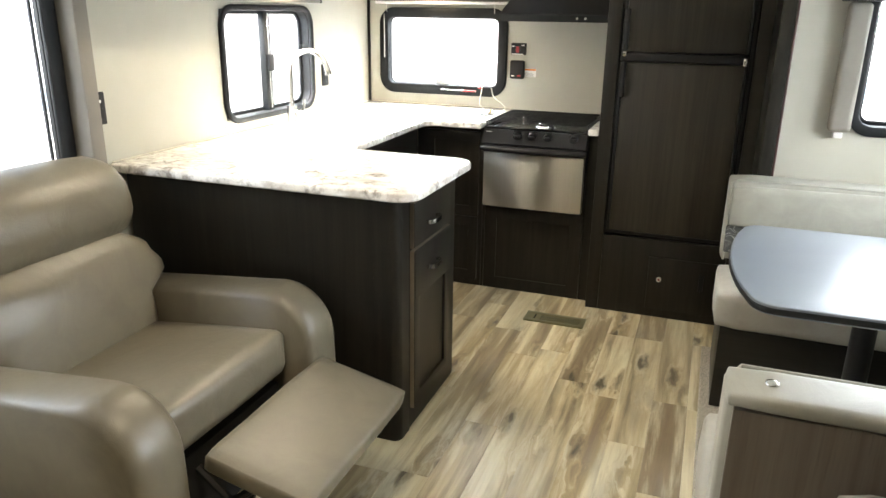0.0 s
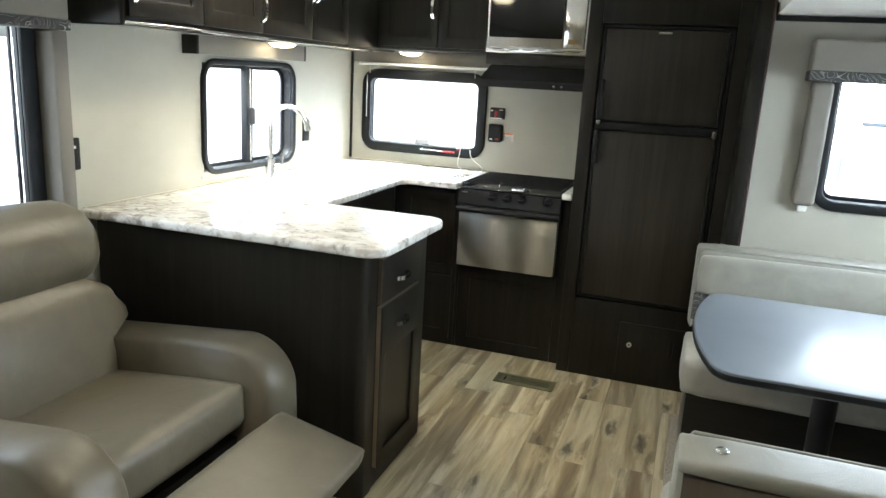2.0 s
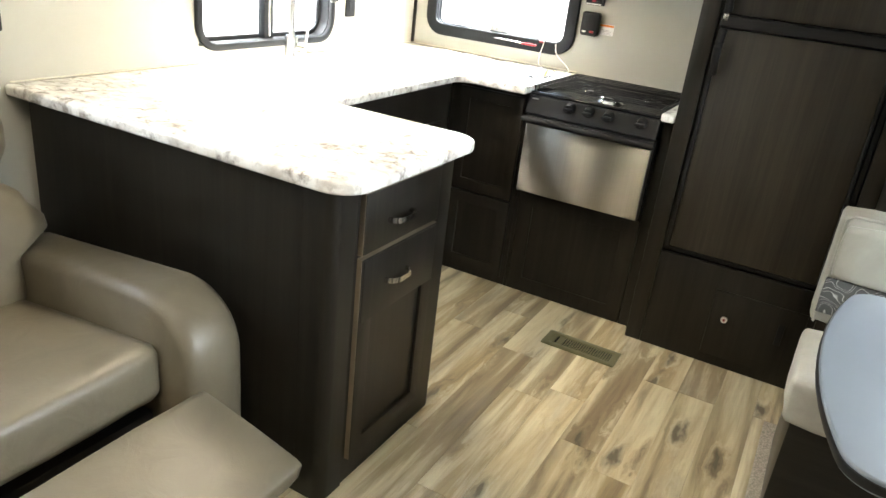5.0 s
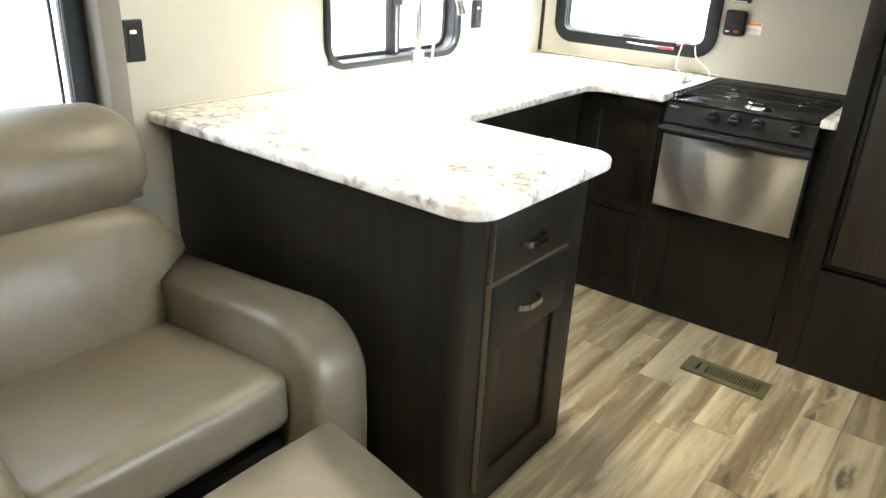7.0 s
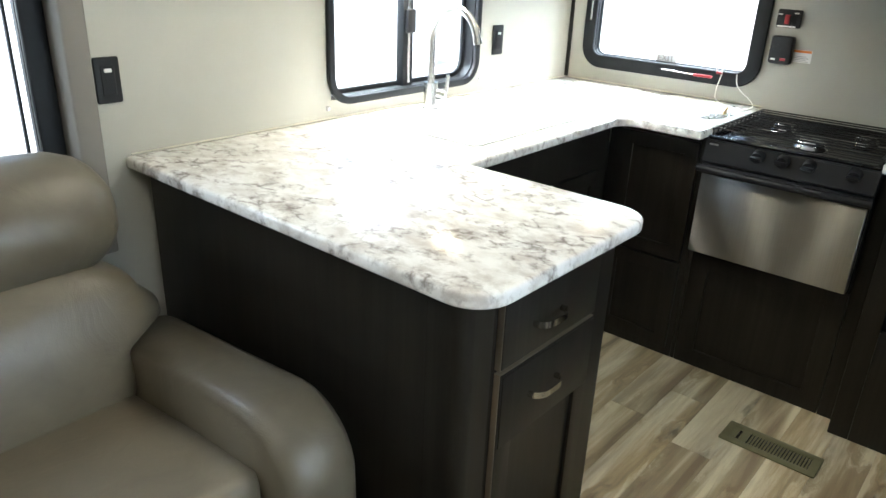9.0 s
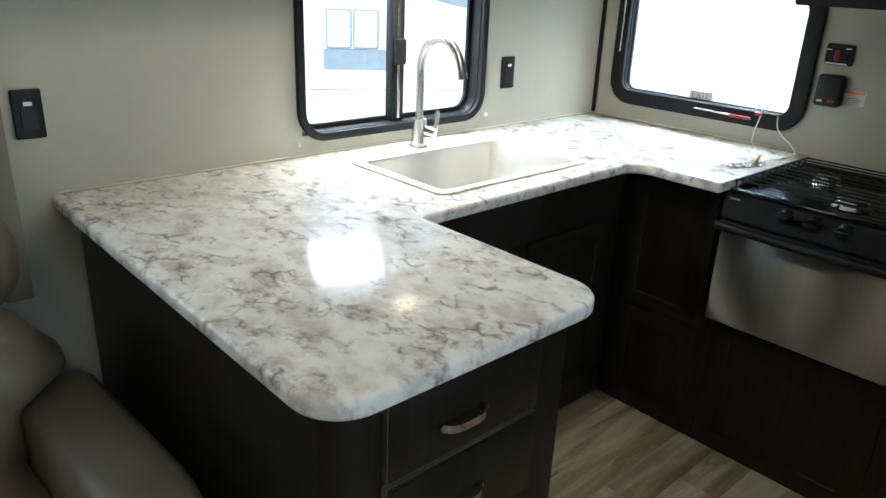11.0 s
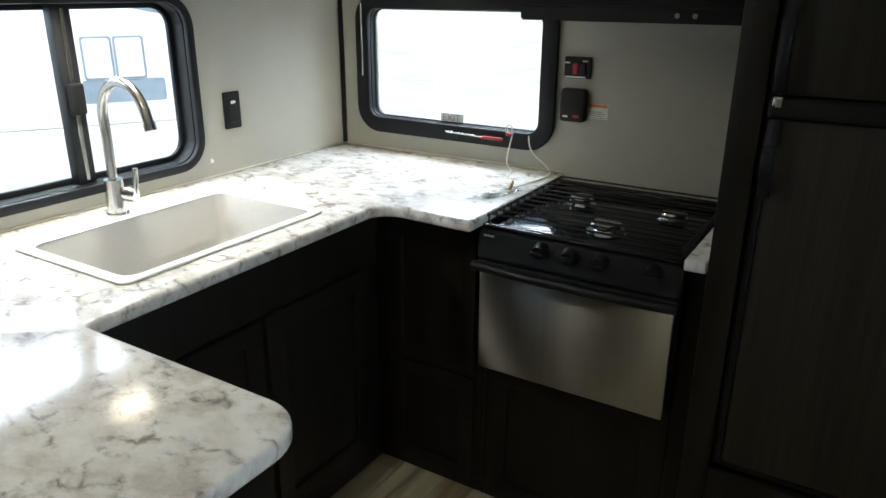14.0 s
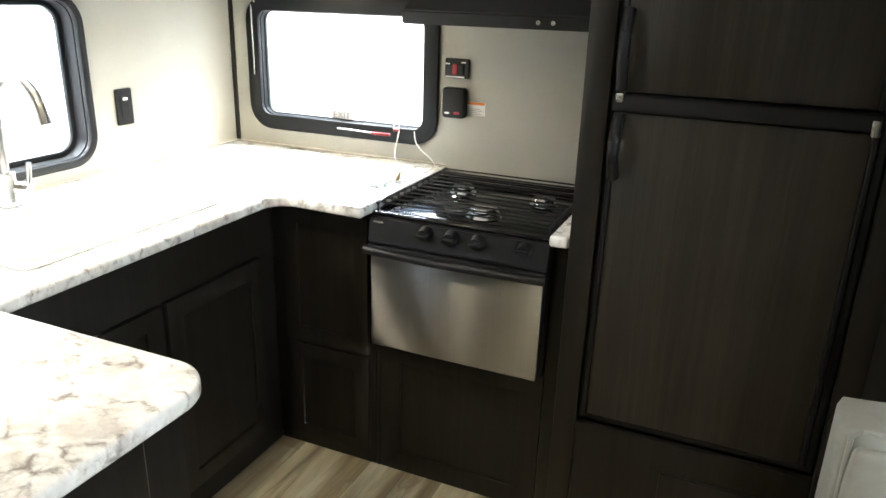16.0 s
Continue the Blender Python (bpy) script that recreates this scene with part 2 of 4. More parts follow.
CEIL = plain("white_ceiling", (0.78, 0.77, 0.73), 0.6, vary=0.04, grain=0.1)
PLANK = plank_vinyl("oak_vinyl_plank")
SUBFLOOR = plain("floor_joint", (0.16, 0.12, 0.08), 0.6)
CARPET = plain("speckled_carpet", (0.36, 0.33, 0.28), 0.95, vary=0.5, scale=160, grain=0.9, grain_scale=700)
TAUPE = leather("taupe_leatherette", (0.134, 0.116, 0.082), 0.38)
PALE = leather("pale_grey_leatherette", (0.29, 0.285, 0.255), 0.4)
CREAM = leather("cream_leatherette", (0.35, 0.335, 0.295), 0.42)
SWIRL = swirl_fabric("grey_swirl_fabric", (0.055, 0.055, 0.055), (0.45, 0.45, 0.43))
VALANCE = plain("taupe_valance_fabric", (0.205, 0.19, 0.165), 0.75, vary=0.06, grain=0.3, grain_scale=500)
BLACK = plain("black_plastic", (0.009, 0.009, 0.010), 0.42, vary=0.2)
FRAME = plain("black_window_frame", (0.006, 0.007, 0.009), 0.52, vary=0.2)
ENAMEL = plain("black_enamel", (0.008, 0.008, 0.009), 0.12, vary=0.2)
IRON = plain("black_iron", (0.005, 0.005, 0.005), 0.5, vary=0.3, grain=0.3)
STEEL = brushed("brushed_steel", (0.38, 0.37, 0.345), 0.31, (260, 2, 2))
CHROME = plain("chrome", (0.82, 0.82, 0.81), 0.16, 1.0, vary=0.05)
NICKEL = plain("brushed_nickel", (0.52, 0.51, 0.49), 0.27, 1.0, vary=0.08)
SINKWHITE = plain("white_sink_acrylic", (0.94, 0.935, 0.915), 0.2, vary=0.02)
TABLETOP = plain("grey_satin_table", (0.15, 0.17, 0.20), 0.30, vary=0.03, scale=1.5)
VENT = plain("olive_bronze_metal", (0.17, 0.165, 0.095), 0.42, 0.3)
WHITE = plain("white_plastic", (0.78, 0.77, 0.74), 0.4, vary=0.04)
RED = plain("red_plastic", (0.28, 0.012, 0.018), 0.4)
ORANGE = plain("orange_print", (0.75, 0.24, 0.04), 0.6)
GREYPRINT = plain("grey_print", (0.30, 0.30, 0.30), 0.6)
CAULK = plain("cream_caulk", (0.62, 0.58, 0.47), 0.5)
TAN = plain("tan_label", (0.50, 0.36, 0.16), 0.6)
CORD = plain("white_cord", (0.75, 0.73, 0.68), 0.8)
GLASS = clear_glass("window_glass")
BAGCLEAR = clear_glass("clear_bag", (0.95, 0.95, 0.93), 0.15)
LENS = glow("lamp_lens", (1.0, 0.78, 0.5), 9.0)
DARKGLASS = plain("dark_oven_glass", (0.01, 0.01, 0.012), 0.06, vary=0.1)
GROUND = plain("pale_gravel", (0.55, 0.54, 0.51), 0.9, vary=0.2, scale=0.6, grain=0.6, grain_scale=40)
RVWHITE = plain("trailer_white", (0.75, 0.76, 0.78), 0.35, vary=0.04)
RVBLUE = plain("trailer_blue_grey", (0.24, 0.30, 0.36), 0.35)
TYRE = plain("tyre_rubber", (0.02, 0.02, 0.02), 0.8)
# Pale colour paints sky reflected in the motor home's panes; also the exit label.
SKYPANE_LABEL = plain("sky_pane_and_label", (0.66, 0.69, 0.72), 0.3)
RVGLASS = plain("trailer_window", (0.10, 0.12, 0.145), 0.2)
for dull in (FRAME, BLACK, ENAMEL):
    dull.node_tree.nodes["Principled BSDF"].inputs["Specular IOR Level"].default_value = 0.3
# Flat black, also painting the shade inside slots and the register's hollow.
MATTEBLACK = plain("dark_cavity", (0.008, 0.008, 0.008), 0.8)

# ---- building helpers ----
base_of = {}


def thing(name, at, label, category, group="", kind=""):
    ob = new(name)
    ob.location = at
    base_of[ob.name] = Vector(at)
    return tagged(ob, label, category, group, kind)


def finish(name, bm, material, smooth=40):
    bmesh.ops.recalc_face_normals(bm, faces=bm.faces)
    if all(e.is_manifold for e in bm.edges) and bm.calc_volume(signed=True) < 0:
        bmesh.ops.reverse_faces(bm, faces=bm.faces)
    me = bpy.data.meshes.new(name)
    bm.to_mesh(me)
    bm.free()
    me.materials.append(material)
    if smooth:
        me.shade_smooth()
        me.set_sharp_from_angle(angle=radians(smooth))
    return me


def part(name, bm, material, parent, label="", smooth=40):
    """One mesh under a thing or a part; the bmesh is in world coordinates."""
    base = base_of[parent.name]
    bm.transform(Matrix.Translation(-base))
    ob = new(name, finish(name, bm, material, smooth))
    ob.parent = parent
    base_of[ob.name] = base
    return tagged(ob, label)


def solid(name, bm, material, at, label, category, group="", kind="", smooth=40):
    """A thing of one mesh, with its origin at the given base."""
    bm.transform(Matrix.Translation(-Vector(at)))
    ob = new(name, finish(name, bm, material, smooth))
    ob.location = at
    base_of[ob.name] = Vector(at)
    return tagged(ob, label, category, group, kind)


def box(x0, x1, y0, y1, z0, z1, b=0.003, seg=2, bm=None):
    own = bmesh.new()
    bmesh.ops.create_cube(own, size=1.0)
    own.transform(Matrix.Translation(((x0 + x1) / 2, (y0 + y1) / 2, (z0 + z1) / 2)) @ Matrix.Diagonal((abs(x1 - x0), abs(y1 - y0), abs(z1 - z0), 1)))
    if b > 0:
        bmesh.ops.bevel(own, geom=own.edges[:], offset=b, segments=seg, profile=0.5, affect="EDGES")
    if bm is None:
        return own
    join(bm, own)
    return bm


def join(bm, other):
    me = bpy.data.meshes.new("tmp")
    other.to_mesh(me)
    other.free()
    bm.from_mesh(me)
    bpy.data.meshes.remove(me)


def rod(p, q, r, seg=16, r2=None, bm=None):
    own = bmesh.new()
    p, q = Vector(p), Vector(q)
    d = q - p
    bmesh.ops.create_cone(own, cap_ends=True, segments=seg, radius1=r, radius2=r if r2 is None else r2, depth=d.length)
    own.transform(Matrix.Translation((p + q) / 2) @ d.to_track_quat("Z", "Y").to_matrix().to_4x4())
    if bm is None:
        return own
    join(bm, own)
    return bm


def tube(points, r, seg=12, bm=None):
    """A round bar along a line of points."""
    own = bmesh.new()
    pts = [Vector(p) for p in points]
    rings = []
    up = Vector((0.13, 0.31, 0.94)).normalized()
    for i, p in enumerate(pts):
        d = (pts[min(i + 1, len(pts) - 1)] - pts[max(i - 1, 0)]).normalized()
        a = d.cross(up)
        if a.length < 0.05:
            a = d.cross(Vector((1, 0, 0)))
        a.normalize()
        c = d.cross(a)
        rings.append([own.verts.new(p + r * (math.cos(2 * math.pi * k / seg) * a + math.sin(2 * math.pi * k / seg) * c)) for k in range(seg)])
    for s, e in zip(rings, rings[1:]):
        for k in range(seg):
            own.faces.new((s[k], s[(k + 1) % seg], e[(k + 1) % seg], e[k]))
    own.faces.new(rings[0]), own.faces.new(rings[-1])
    if bm is None:
        return own
    join(bm, own)
    return bm


def rounded(pts, radii, seg=8):
    """A polygon with rounded corners, as a list of 2D points."""
    out, n = [], len(pts)
    for i, (p, r) in enumerate(zip(pts, radii)):
        p, a, b = Vector(p), Vector(pts[i - 1]), Vector(pts[(i + 1) % n])
        if r <= 0:
            out.append((p.x, p.y))
            continue
        u, v = (a - p).normalized(), (b - p).normalized()
        half = math.acos(max(-1, min(1, u.dot(v)))) / 2
        d = r / math.tan(half)
        c = p + (u + v).normalized() * (r / math.sin(half))
        s, e = p + u * d - c, p + v * d - c
        a0, a1 = math.atan2(s.y, s.x), math.atan2(e.y, e.x)
        da = (a1 - a0 + math.pi) % (2 * math.pi) - math.pi
        for k in range(seg + 1):
            w = a0 + da * k / seg
            out.append((c.x + r * math.cos(w), c.y + r * math.sin(w)))
    return out


def rect(x0, x1, y0, y1, r=0.0, seg=8):
    return rounded([(x0, y0), (x1, y0), (x1, y1), (x0, y1)], [r] * 4, seg)


def slab(outline, d0, d1, b=0.0, seg=3, holes=(), m=Matrix()):
    """An outline (with holes) in the plane, filled and given thickness from d0 to d1 along its normal."""
    own = bmesh.new()
    edges = []
    for loop in (outline, *holes):
        vs = [own.verts.new((x, y, d0)) for x, y in loop]
        edges += [own.edges.new((vs[i], vs[(i + 1) % len(vs)])) for i in range(len(vs))]
    bmesh.ops.triangle_fill(own, use_beauty=True, use_dissolve=False, edges=edges)
    up = bmesh.ops.extrude_face_region(own, geom=own.faces[:])
    bmesh.ops.translate(own, verts=[v for v in up["geom"] if isinstance(v, bmesh.types.BMVert)], vec=(0, 0, d1 - d0))
    bmesh.ops.recalc_face_normals(own, faces=own.faces)
    if b > 0:
        sharp = [e for e in own.edges if len(e.link_faces) == 2 and e.calc_face_angle(0) > 1.2]
        bmesh.ops.bevel(own, geom=sharp, offset=b, segments=seg, profile=0.5, affect="EDGES")
    own.transform(m)
    return own


def facing(x, y, z, side):
    """The plane of a wall: u to the right and v up for one who faces it, the normal into the room."""
    u, n = {"left": ((0, 1, 0), (1, 0, 0)), "rear": ((1, 0, 0), (0, -1, 0)), "right": ((0, -1, 0), (-1, 0, 0))}[side]
    return Matrix(((u[0], 0, n[0], x), (u[1], 0, n[1], y), (0, 1, 0, z), (0, 0, 0, 1)))


def cushion(x0, x1, y0, y1, z0, z1, r, puff=0.0, seed=1.0, cuts=9):
    """A soft block: rounded edges, swelling faces and a little unevenness."""
    own = bmesh.new()
    bmesh.ops.create_cube(own, size=1.0)
    bmesh.ops.subdivide_edges(own, edges=own.edges[:], cuts=cuts, use_grid_fill=True)
    c = Vector(((x0 + x1) / 2, (y0 + y1) / 2, (z0 + z1) / 2))
    h = Vector(((x1 - x0) / 2, (y1 - y0) / 2, (z1 - z0) / 2))
    r = min(r, *h)
    for v in own.verts:
        s = [2 * k for k in v.co]
        s = [math.copysign(abs(k) ** 0.62, k) for k in s]
        p = Vector((s[0] * h.x, s[1] * h.y, s[2] * h.z))
        core = Vector([max(-(h[i] - r), min(h[i] - r, p[i])) for i in range(3)])
        d = p - core
        if d.length > 0:
            q = core + d.normalized() * r
        else:
            q = p
        swell = [1 - min(1, abs(q[i]) / h[i]) ** 2 for i in range(3)]
        for i in range(3):
            j, k = (i + 1) % 3, (i + 2) % 3
            q[i] += math.copysign(puff * swell[j] * swell[k], q[i]) if abs(q[i]) > 0.6 * h[i] else 0
        w = noise.noise((q + c) * 9 + Vector((seed * 7, seed, 0)))
        v.co = c + q + q.normalized() * (0.004 * w if puff else 0)
    return own

# ---- structure ----
CEILING, COUNTER = 1.98, 0.915
SLIDE_X, SLIDE_TOP, END_Y, OUT_X = 2.275, 1.745, -0.90, 3.30
FRONT_Y = -6.6


def wall_with_hole(name, label, side, origin, u0, u1, v0, v1, holes, depth=0.06):
    m = facing(*origin, side)
    bm = slab(rect(u0, u1, v0, v1), -depth, 0, holes=[rect(*h) for h in holes], m=m)
    return solid(name, bm, WALL, origin, label, "wall", kind="structure", smooth=0)


wall_with_hole("wall_left", "beige wallboard wall with two window openings", "left", (0, 0, 0), FRONT_Y, 0.06, -0.05, CEILING + 0.05,
               [(-1.4355, -0.7035, 0.9745, 1.4455), (-3.56, -2.296, 0.745, 1.635)])
wall_with_hole("wall_rear", "beige wallboard wall with an exit window opening", "rear", (0, 0, 0), 0.0, 2.34, -0.05, CEILING + 0.05, [(0.130, 0.827, 1.024, 1.421)])
solid("wall_front", box(0, OUT_X, FRONT_Y - 0.06, FRONT_Y, 0, CEILING, 0), WALL, (0, FRONT_Y, 0), "beige wallboard wall closing the trailer", "wall", kind="structure")
solid("wall_right_rear", box(2.275, 2.335, -0.86, 0.0, 0, CEILING, 0), WALL, (2.3, -0.4, 0), "beige wallboard wall behind the refrigerator", "wall", kind="structure")
solid("wall_right_front", box(2.275, 2.335, FRONT_Y, -4.6, 0, CEILING, 0), WALL, (2.3, -5.5, 0), "beige wallboard wall beside the slide-out", "wall", kind="structure")
wall_with_hole("wall_slide_end", "cream wall at the end of the slide-out with a window opening", "rear", (0, END_Y, 0), 2.266, OUT_X + 0.06, 0.0, SLIDE_TOP, [(2.527, 3.189, 1.036, 1.569)])
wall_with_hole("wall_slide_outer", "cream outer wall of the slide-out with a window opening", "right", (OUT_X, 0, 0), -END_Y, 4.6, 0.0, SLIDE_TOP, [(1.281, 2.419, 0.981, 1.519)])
solid("wall_slide_front", box(2.335, OUT_X + 0.06, -4.66, -4.6, 0, SLIDE_TOP, 0), WALL, (2.8, -4.63, 0), "cream front wall of the slide-out", "wall", kind="structure")
solid("ceiling", box(-0.06, 2.335, FRONT_Y, 0.06, CEILING, CEILING + 0.05, 0), CEIL, (1.1, -3, CEILING), "white panel ceiling", "ceiling", kind="structure")
solid("ceiling_slide", box(2.275, OUT_X + 0.06, -4.66, END_Y + 0.06, SLIDE_TOP, SLIDE_TOP + 0.05, 0), CEIL, (2.8, -2.7, SLIDE_TOP), "white ceiling of the slide-out", "ceiling", kind="structure")
solid("wall_slide_header", box(2.285, 2.325, -4.6, END_Y, SLIDE_TOP + 0.05, CEILING, 0), WALL, (2.3, -2.7, SLIDE_TOP), "beige header above the slide-out opening", "wall", kind="structure")
solid("wall_slide_cheek", box(2.205, 2.256, -0.955, -0.602, 0.0, SLIDE_TOP + 0.06, 0.002), WOOD, (2.3, -0.8, 0), "dark espresso panel edging the slide-out opening", "wall", kind="structure")
solid("trim_slide_side", box(2.2565, 2.265, -0.958, -0.602, 0.0, SLIDE_TOP + 0.06, 0.004), WOOD_TRIM, (2.3, -0.9, 0), "red-brown wooden trim edging the slide-out opening", "trim", kind="structure")
solid("trim_slide_ceiling", box(2.27, OUT_X, END_Y - 0.022, END_Y - 0.002, SLIDE_TOP - 0.022, SLIDE_TOP - 0.002, 0.004), FRAME, (2.8, END_Y, SLIDE_TOP), "dark strip where slide-out wall meets ceiling", "trim", kind="structure")
solid("trim_corner", box(0.002, 0.016, -0.014, -0.002, COUNTER + 0.006, 1.56, 0.002), WOOD, (0.01, -0.01, COUNTER), "dark brown corner moulding strip", "trim", kind="structure")
floor = solid("floor", box(-0.06, 2.335, FRONT_Y, 0.06, -0.06, -0.006, 0), SUBFLOOR, (1, -3, 0), "oak-look vinyl plank floor with knots", "floor", kind="structure")
solid("carpet", box(2.085, OUT_X, -4.6, END_Y, -0.004, 0.018, 0.006, 3), CARPET, (2.7, -2.7, 0), "beige speckled carpet of the slide-out", "carpet", kind="structure")

# ---- windows ----


def window(name, label, side, origin, u0, u1, v0, v1, fw, r, mullion=None, deep=0.058, sash=None):
    """A flange on the wall, a deep liner through it, a sash and its panes."""
    m = facing(*origin, side)
    w = thing(name, origin, label, "window", kind="structure")

    def ring(inset, width, r0, d0, d1, b):
        a, c = inset, inset + width
        return slab(rect(u0 + a, u1 - a, v0 + a, v1 - a, r0), d0, d1, b, 2, [rect(u0 + c, u1 - c, v0 + c, v1 - c, max(0.01, r0 - width))], m)

    f = part("window_frame", ring(0, fw, r, 0.0005, 0.020, 0.006), FRAME, w, "black rounded window frame")
    part("liner", ring(fw - 0.008, 0.008, r - fw + 0.008, -deep, 0.0, 0), FRAME, f)
    inset, width = sash or (fw - 0.0005, 0.016)
    part("sash", ring(inset, width, max(0.02, r - inset), -deep, -deep + 0.015, 0.003), FRAME, f)
    i = fw + 0.012
    p = part("pane", slab(rect(u0 + i, u1 - i, v0 + i, v1 - i, max(0.01, r - i)), -deep + 0.007, -deep + 0.010, m=m), GLASS, w)
    p.visible_shadow = False
    if mullion:
        bar = part("mullion", slab(rect(mullion - 0.026, mullion + 0.026, v0 + fw, v1 - fw), -deep + 0.0105, -deep + 0.046, 0.005, 2, m=m), FRAME, w)
        part("track", slab(rect(mullion - 0.006, mullion + 0.006, v0 + fw + 0.01, v1 - fw - 0.01), -deep + 0.0461, -deep + 0.050, 0.001, 1, m=m), NICKEL, bar)
        part("latch", slab(rect(mullion - 0.02, mullion + 0.02, (v0 + v1) / 2 - 0.045, (v0 + v1) / 2 + 0.035, 0.006), -deep + 0.0465, -deep + 0.064, 0.004, 2, m=m), BLACK, bar)
    return w, m


window("window_1", "black-framed sliding window above the sink", "left", (0, 0, 0), -1.455, -0.684, 0.955, 1.465, 0.026, 0.095, -1.063)
exit_window, RW = window("window_2", "black-framed emergency exit window above the counter", "rear", (0, 0, 0), 0.083, 0.874, 0.977, 1.468, 0.056, 0.095, deep=0.034, sash=(0.0555, 0.004))
window("window_3", "black-framed window beside the dinette", "rear", (0, END_Y, 0), 2.496, 3.22, 1.005, 1.60, 0.04, 0.09)
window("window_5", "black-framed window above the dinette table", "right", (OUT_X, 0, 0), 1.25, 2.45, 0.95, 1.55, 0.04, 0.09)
window("window_4", "large black-framed window behind the recliner", "left", (0, 0, 0), -3.57, -2.283, 0.73, 1.65, 0.055, 0.07, -2.90, deep=0.016, sash=(0.072, 0.007))


def lettering(text, size, m, material, parent, depth=0.0004):
    cu = bpy.data.curves.new("lettering", "FONT")
    cu.body, cu.size, cu.extrude, cu.align_x, cu.align_y = text, size, depth, "CENTER", "CENTER"
    tmp = bpy.data.objects.new("tmp", cu)
    me = bpy.data.meshes.new_from_object(tmp)
    bpy.data.objects.remove(tmp)
    bm = bmesh.new()
    bm.from_mesh(me)
    bpy.data.meshes.remove(me)
    bm.transform(m)
    return part("lettering", bm, material, parent, smooth=0)


lettering("EXIT", 0.036, RW @ Matrix.Translation((0.471, 1.050, -0.018)), GREYPRINT, exit_window)
part("exit_label", slab(rect(0.425, 0.517, 1.036, 1.065), -0.0235, -0.0225, m=RW), SKYPANE_LABEL, exit_window, "pale grey exit label")
latch = part("latch_bar", rod((0.482, -0.034, 1.012), (0.63, -0.034, 1.008), 0.0032, 10), CHROME, exit_window, "chrome exit latch bar")
part("latch_grip", box(0.622, 0.70, -0.040, -0.026, 1.002, 1.012, 0.003), RED, latch, "red latch grip")
part("vent_rod", rod((0.118, -0.026, 1.18), (0.118, -0.026, 1.43), 0.0035, 8), CHROME, exit_window)


def cord(points):
    pts = []
    for i in range(len(points) - 1):
        p0, p1, p2, p3 = (Vector(points[max(0, min(len(points) - 1, k))]) for k in (i - 1, i, i + 1, i + 2))
        for s in range(8):
            u = s / 8
            pts.append(0.5 * (2 * p1 + (p2 - p0) * u + (2 * p0 - 5 * p1 + 4 * p2 - p3) * u * u + (3 * p1 - p0 - 3 * p2 + p3) * u ** 3))
    pts.append(Vector(points[-1]))
    return pts


tag = thing("hang_tag", (0.80, -0.20, COUNTER), "white tag cord hanging from the exit latch onto the counter", "tag")
part("cord", tube(cord([(0.716, -0.035, 1.028), (0.719, -0.040, 1.052), (0.729, -0.042, 1.060), (0.739, -0.040, 1.050), (0.738, -0.040, 1.020), (0.733, -0.055, 0.968), (0.742, -0.075, 0.936), (0.768, -0.095, 0.921), (0.80, -0.20, 0.919), (0.868, -0.285, 0.924)]), 0.0022, 8), CORD, tag)
part("cord", tube(cord([(0.797, -0.036, 1.030), (0.805, -0.040, 0.995), (0.828, -0.046, 0.970), (0.868, -0.055, 0.946), (0.889, -0.066, 0.921), (0.884, -0.18, 0.919), (0.87, -0.285, 0.924)]), 0.0022, 8), CORD, tag)
part("red_stub", rod((0.716, -0.036, 1.028), (0.740, -0.038, 1.029), 0.0055, 8), RED, tag, "red plastic stub")
part("gold_tie", rod((0.866, -0.298, COUNTER + 0.006), (0.874, -0.292, COUNTER + 0.032), 0.007, 8, 0.003), TAN, tag, "gold twist tie")
bag = bmesh.new()
bmesh.ops.create_grid(bag, x_segments=14, y_segments=22, size=0.5)
for v in bag.verts:
    a, b = v.co.x, v.co.y
    lift = abs(noise.noise(Vector((a * 3, b * 5, 3)))) * 0.022 * (1 - 2.2 * abs(a) ** 2)
    v.co = Vector((0.858 + a * 0.05 * (1 - 0.5 * max(0, b)) + b * 0.052, -0.352 + b * 0.135, COUNTER + 0.003 + lift))
bmesh.ops.solidify(bag, geom=bag.faces[:], thickness=0.001)
part("plastic_sleeve", bag, BAGCLEAR, tag, "crumpled clear plastic sleeve")
part("paper_slip", slab(rounded([(0.826, -0.405), (0.852, -0.414), (0.884, -0.318), (0.860, -0.308)], [0.004] * 4, 3), COUNTER + 0.0005, COUNTER + 0.002), CORD, tag, "folded white paper slip")

# ---- blinds and valances ----
v = thing("window_valance", (0.06, -2.9, 1.52), "taupe padded valance with patterned hem above the large window", "valance")
part("valance_box", box(0.001, 0.125, -3.66, -2.245, 1.548, 1.80, 0.012, 4), VALANCE, v)
part("hem", box(0.001, 0.127, -3.662, -2.243, 1.52, 1.552, 0.004), SWIRL, v, "grey swirl-patterned hem")
part("side_pad", box(0.0005, 0.088, -2.2815, -2.224, 0.70, 1.519, 0.005, 3), VALANCE, v, "taupe padded upright side panel")
v = thing("window_valance", (2.9, END_Y - 0.05, 1.52), "taupe padded valance with patterned hem above the dinette window", "valance")
part("valance_box", box(2.410, OUT_X - 0.01, END_Y - 0.12, END_Y - 0.001, 1.536, 1.655, 0.014, 4), VALANCE, v)
part("hem", box(2.408, OUT_X - 0.01, END_Y - 0.122, END_Y - 0.001, 1.503, 1.540, 0.004), SWIRL, v, "grey swirl-patterned hem")
part("side_pad", box(2.430, 2.512, END_Y - 0.055, END_Y - 0.001, 1.02, 1.502, 0.02, 5), VALANCE, v, "taupe padded upright side panel")
part("bracket", box(2.455, 2.49, END_Y - 0.03, END_Y - 0.001, 0.995, 1.018, 0.004), WHITE, v, "clear plastic bracket")
v = thing("window_valance", (0.05, -1.14, 1.478), "wood-grain box valance above the sink window", "valance")
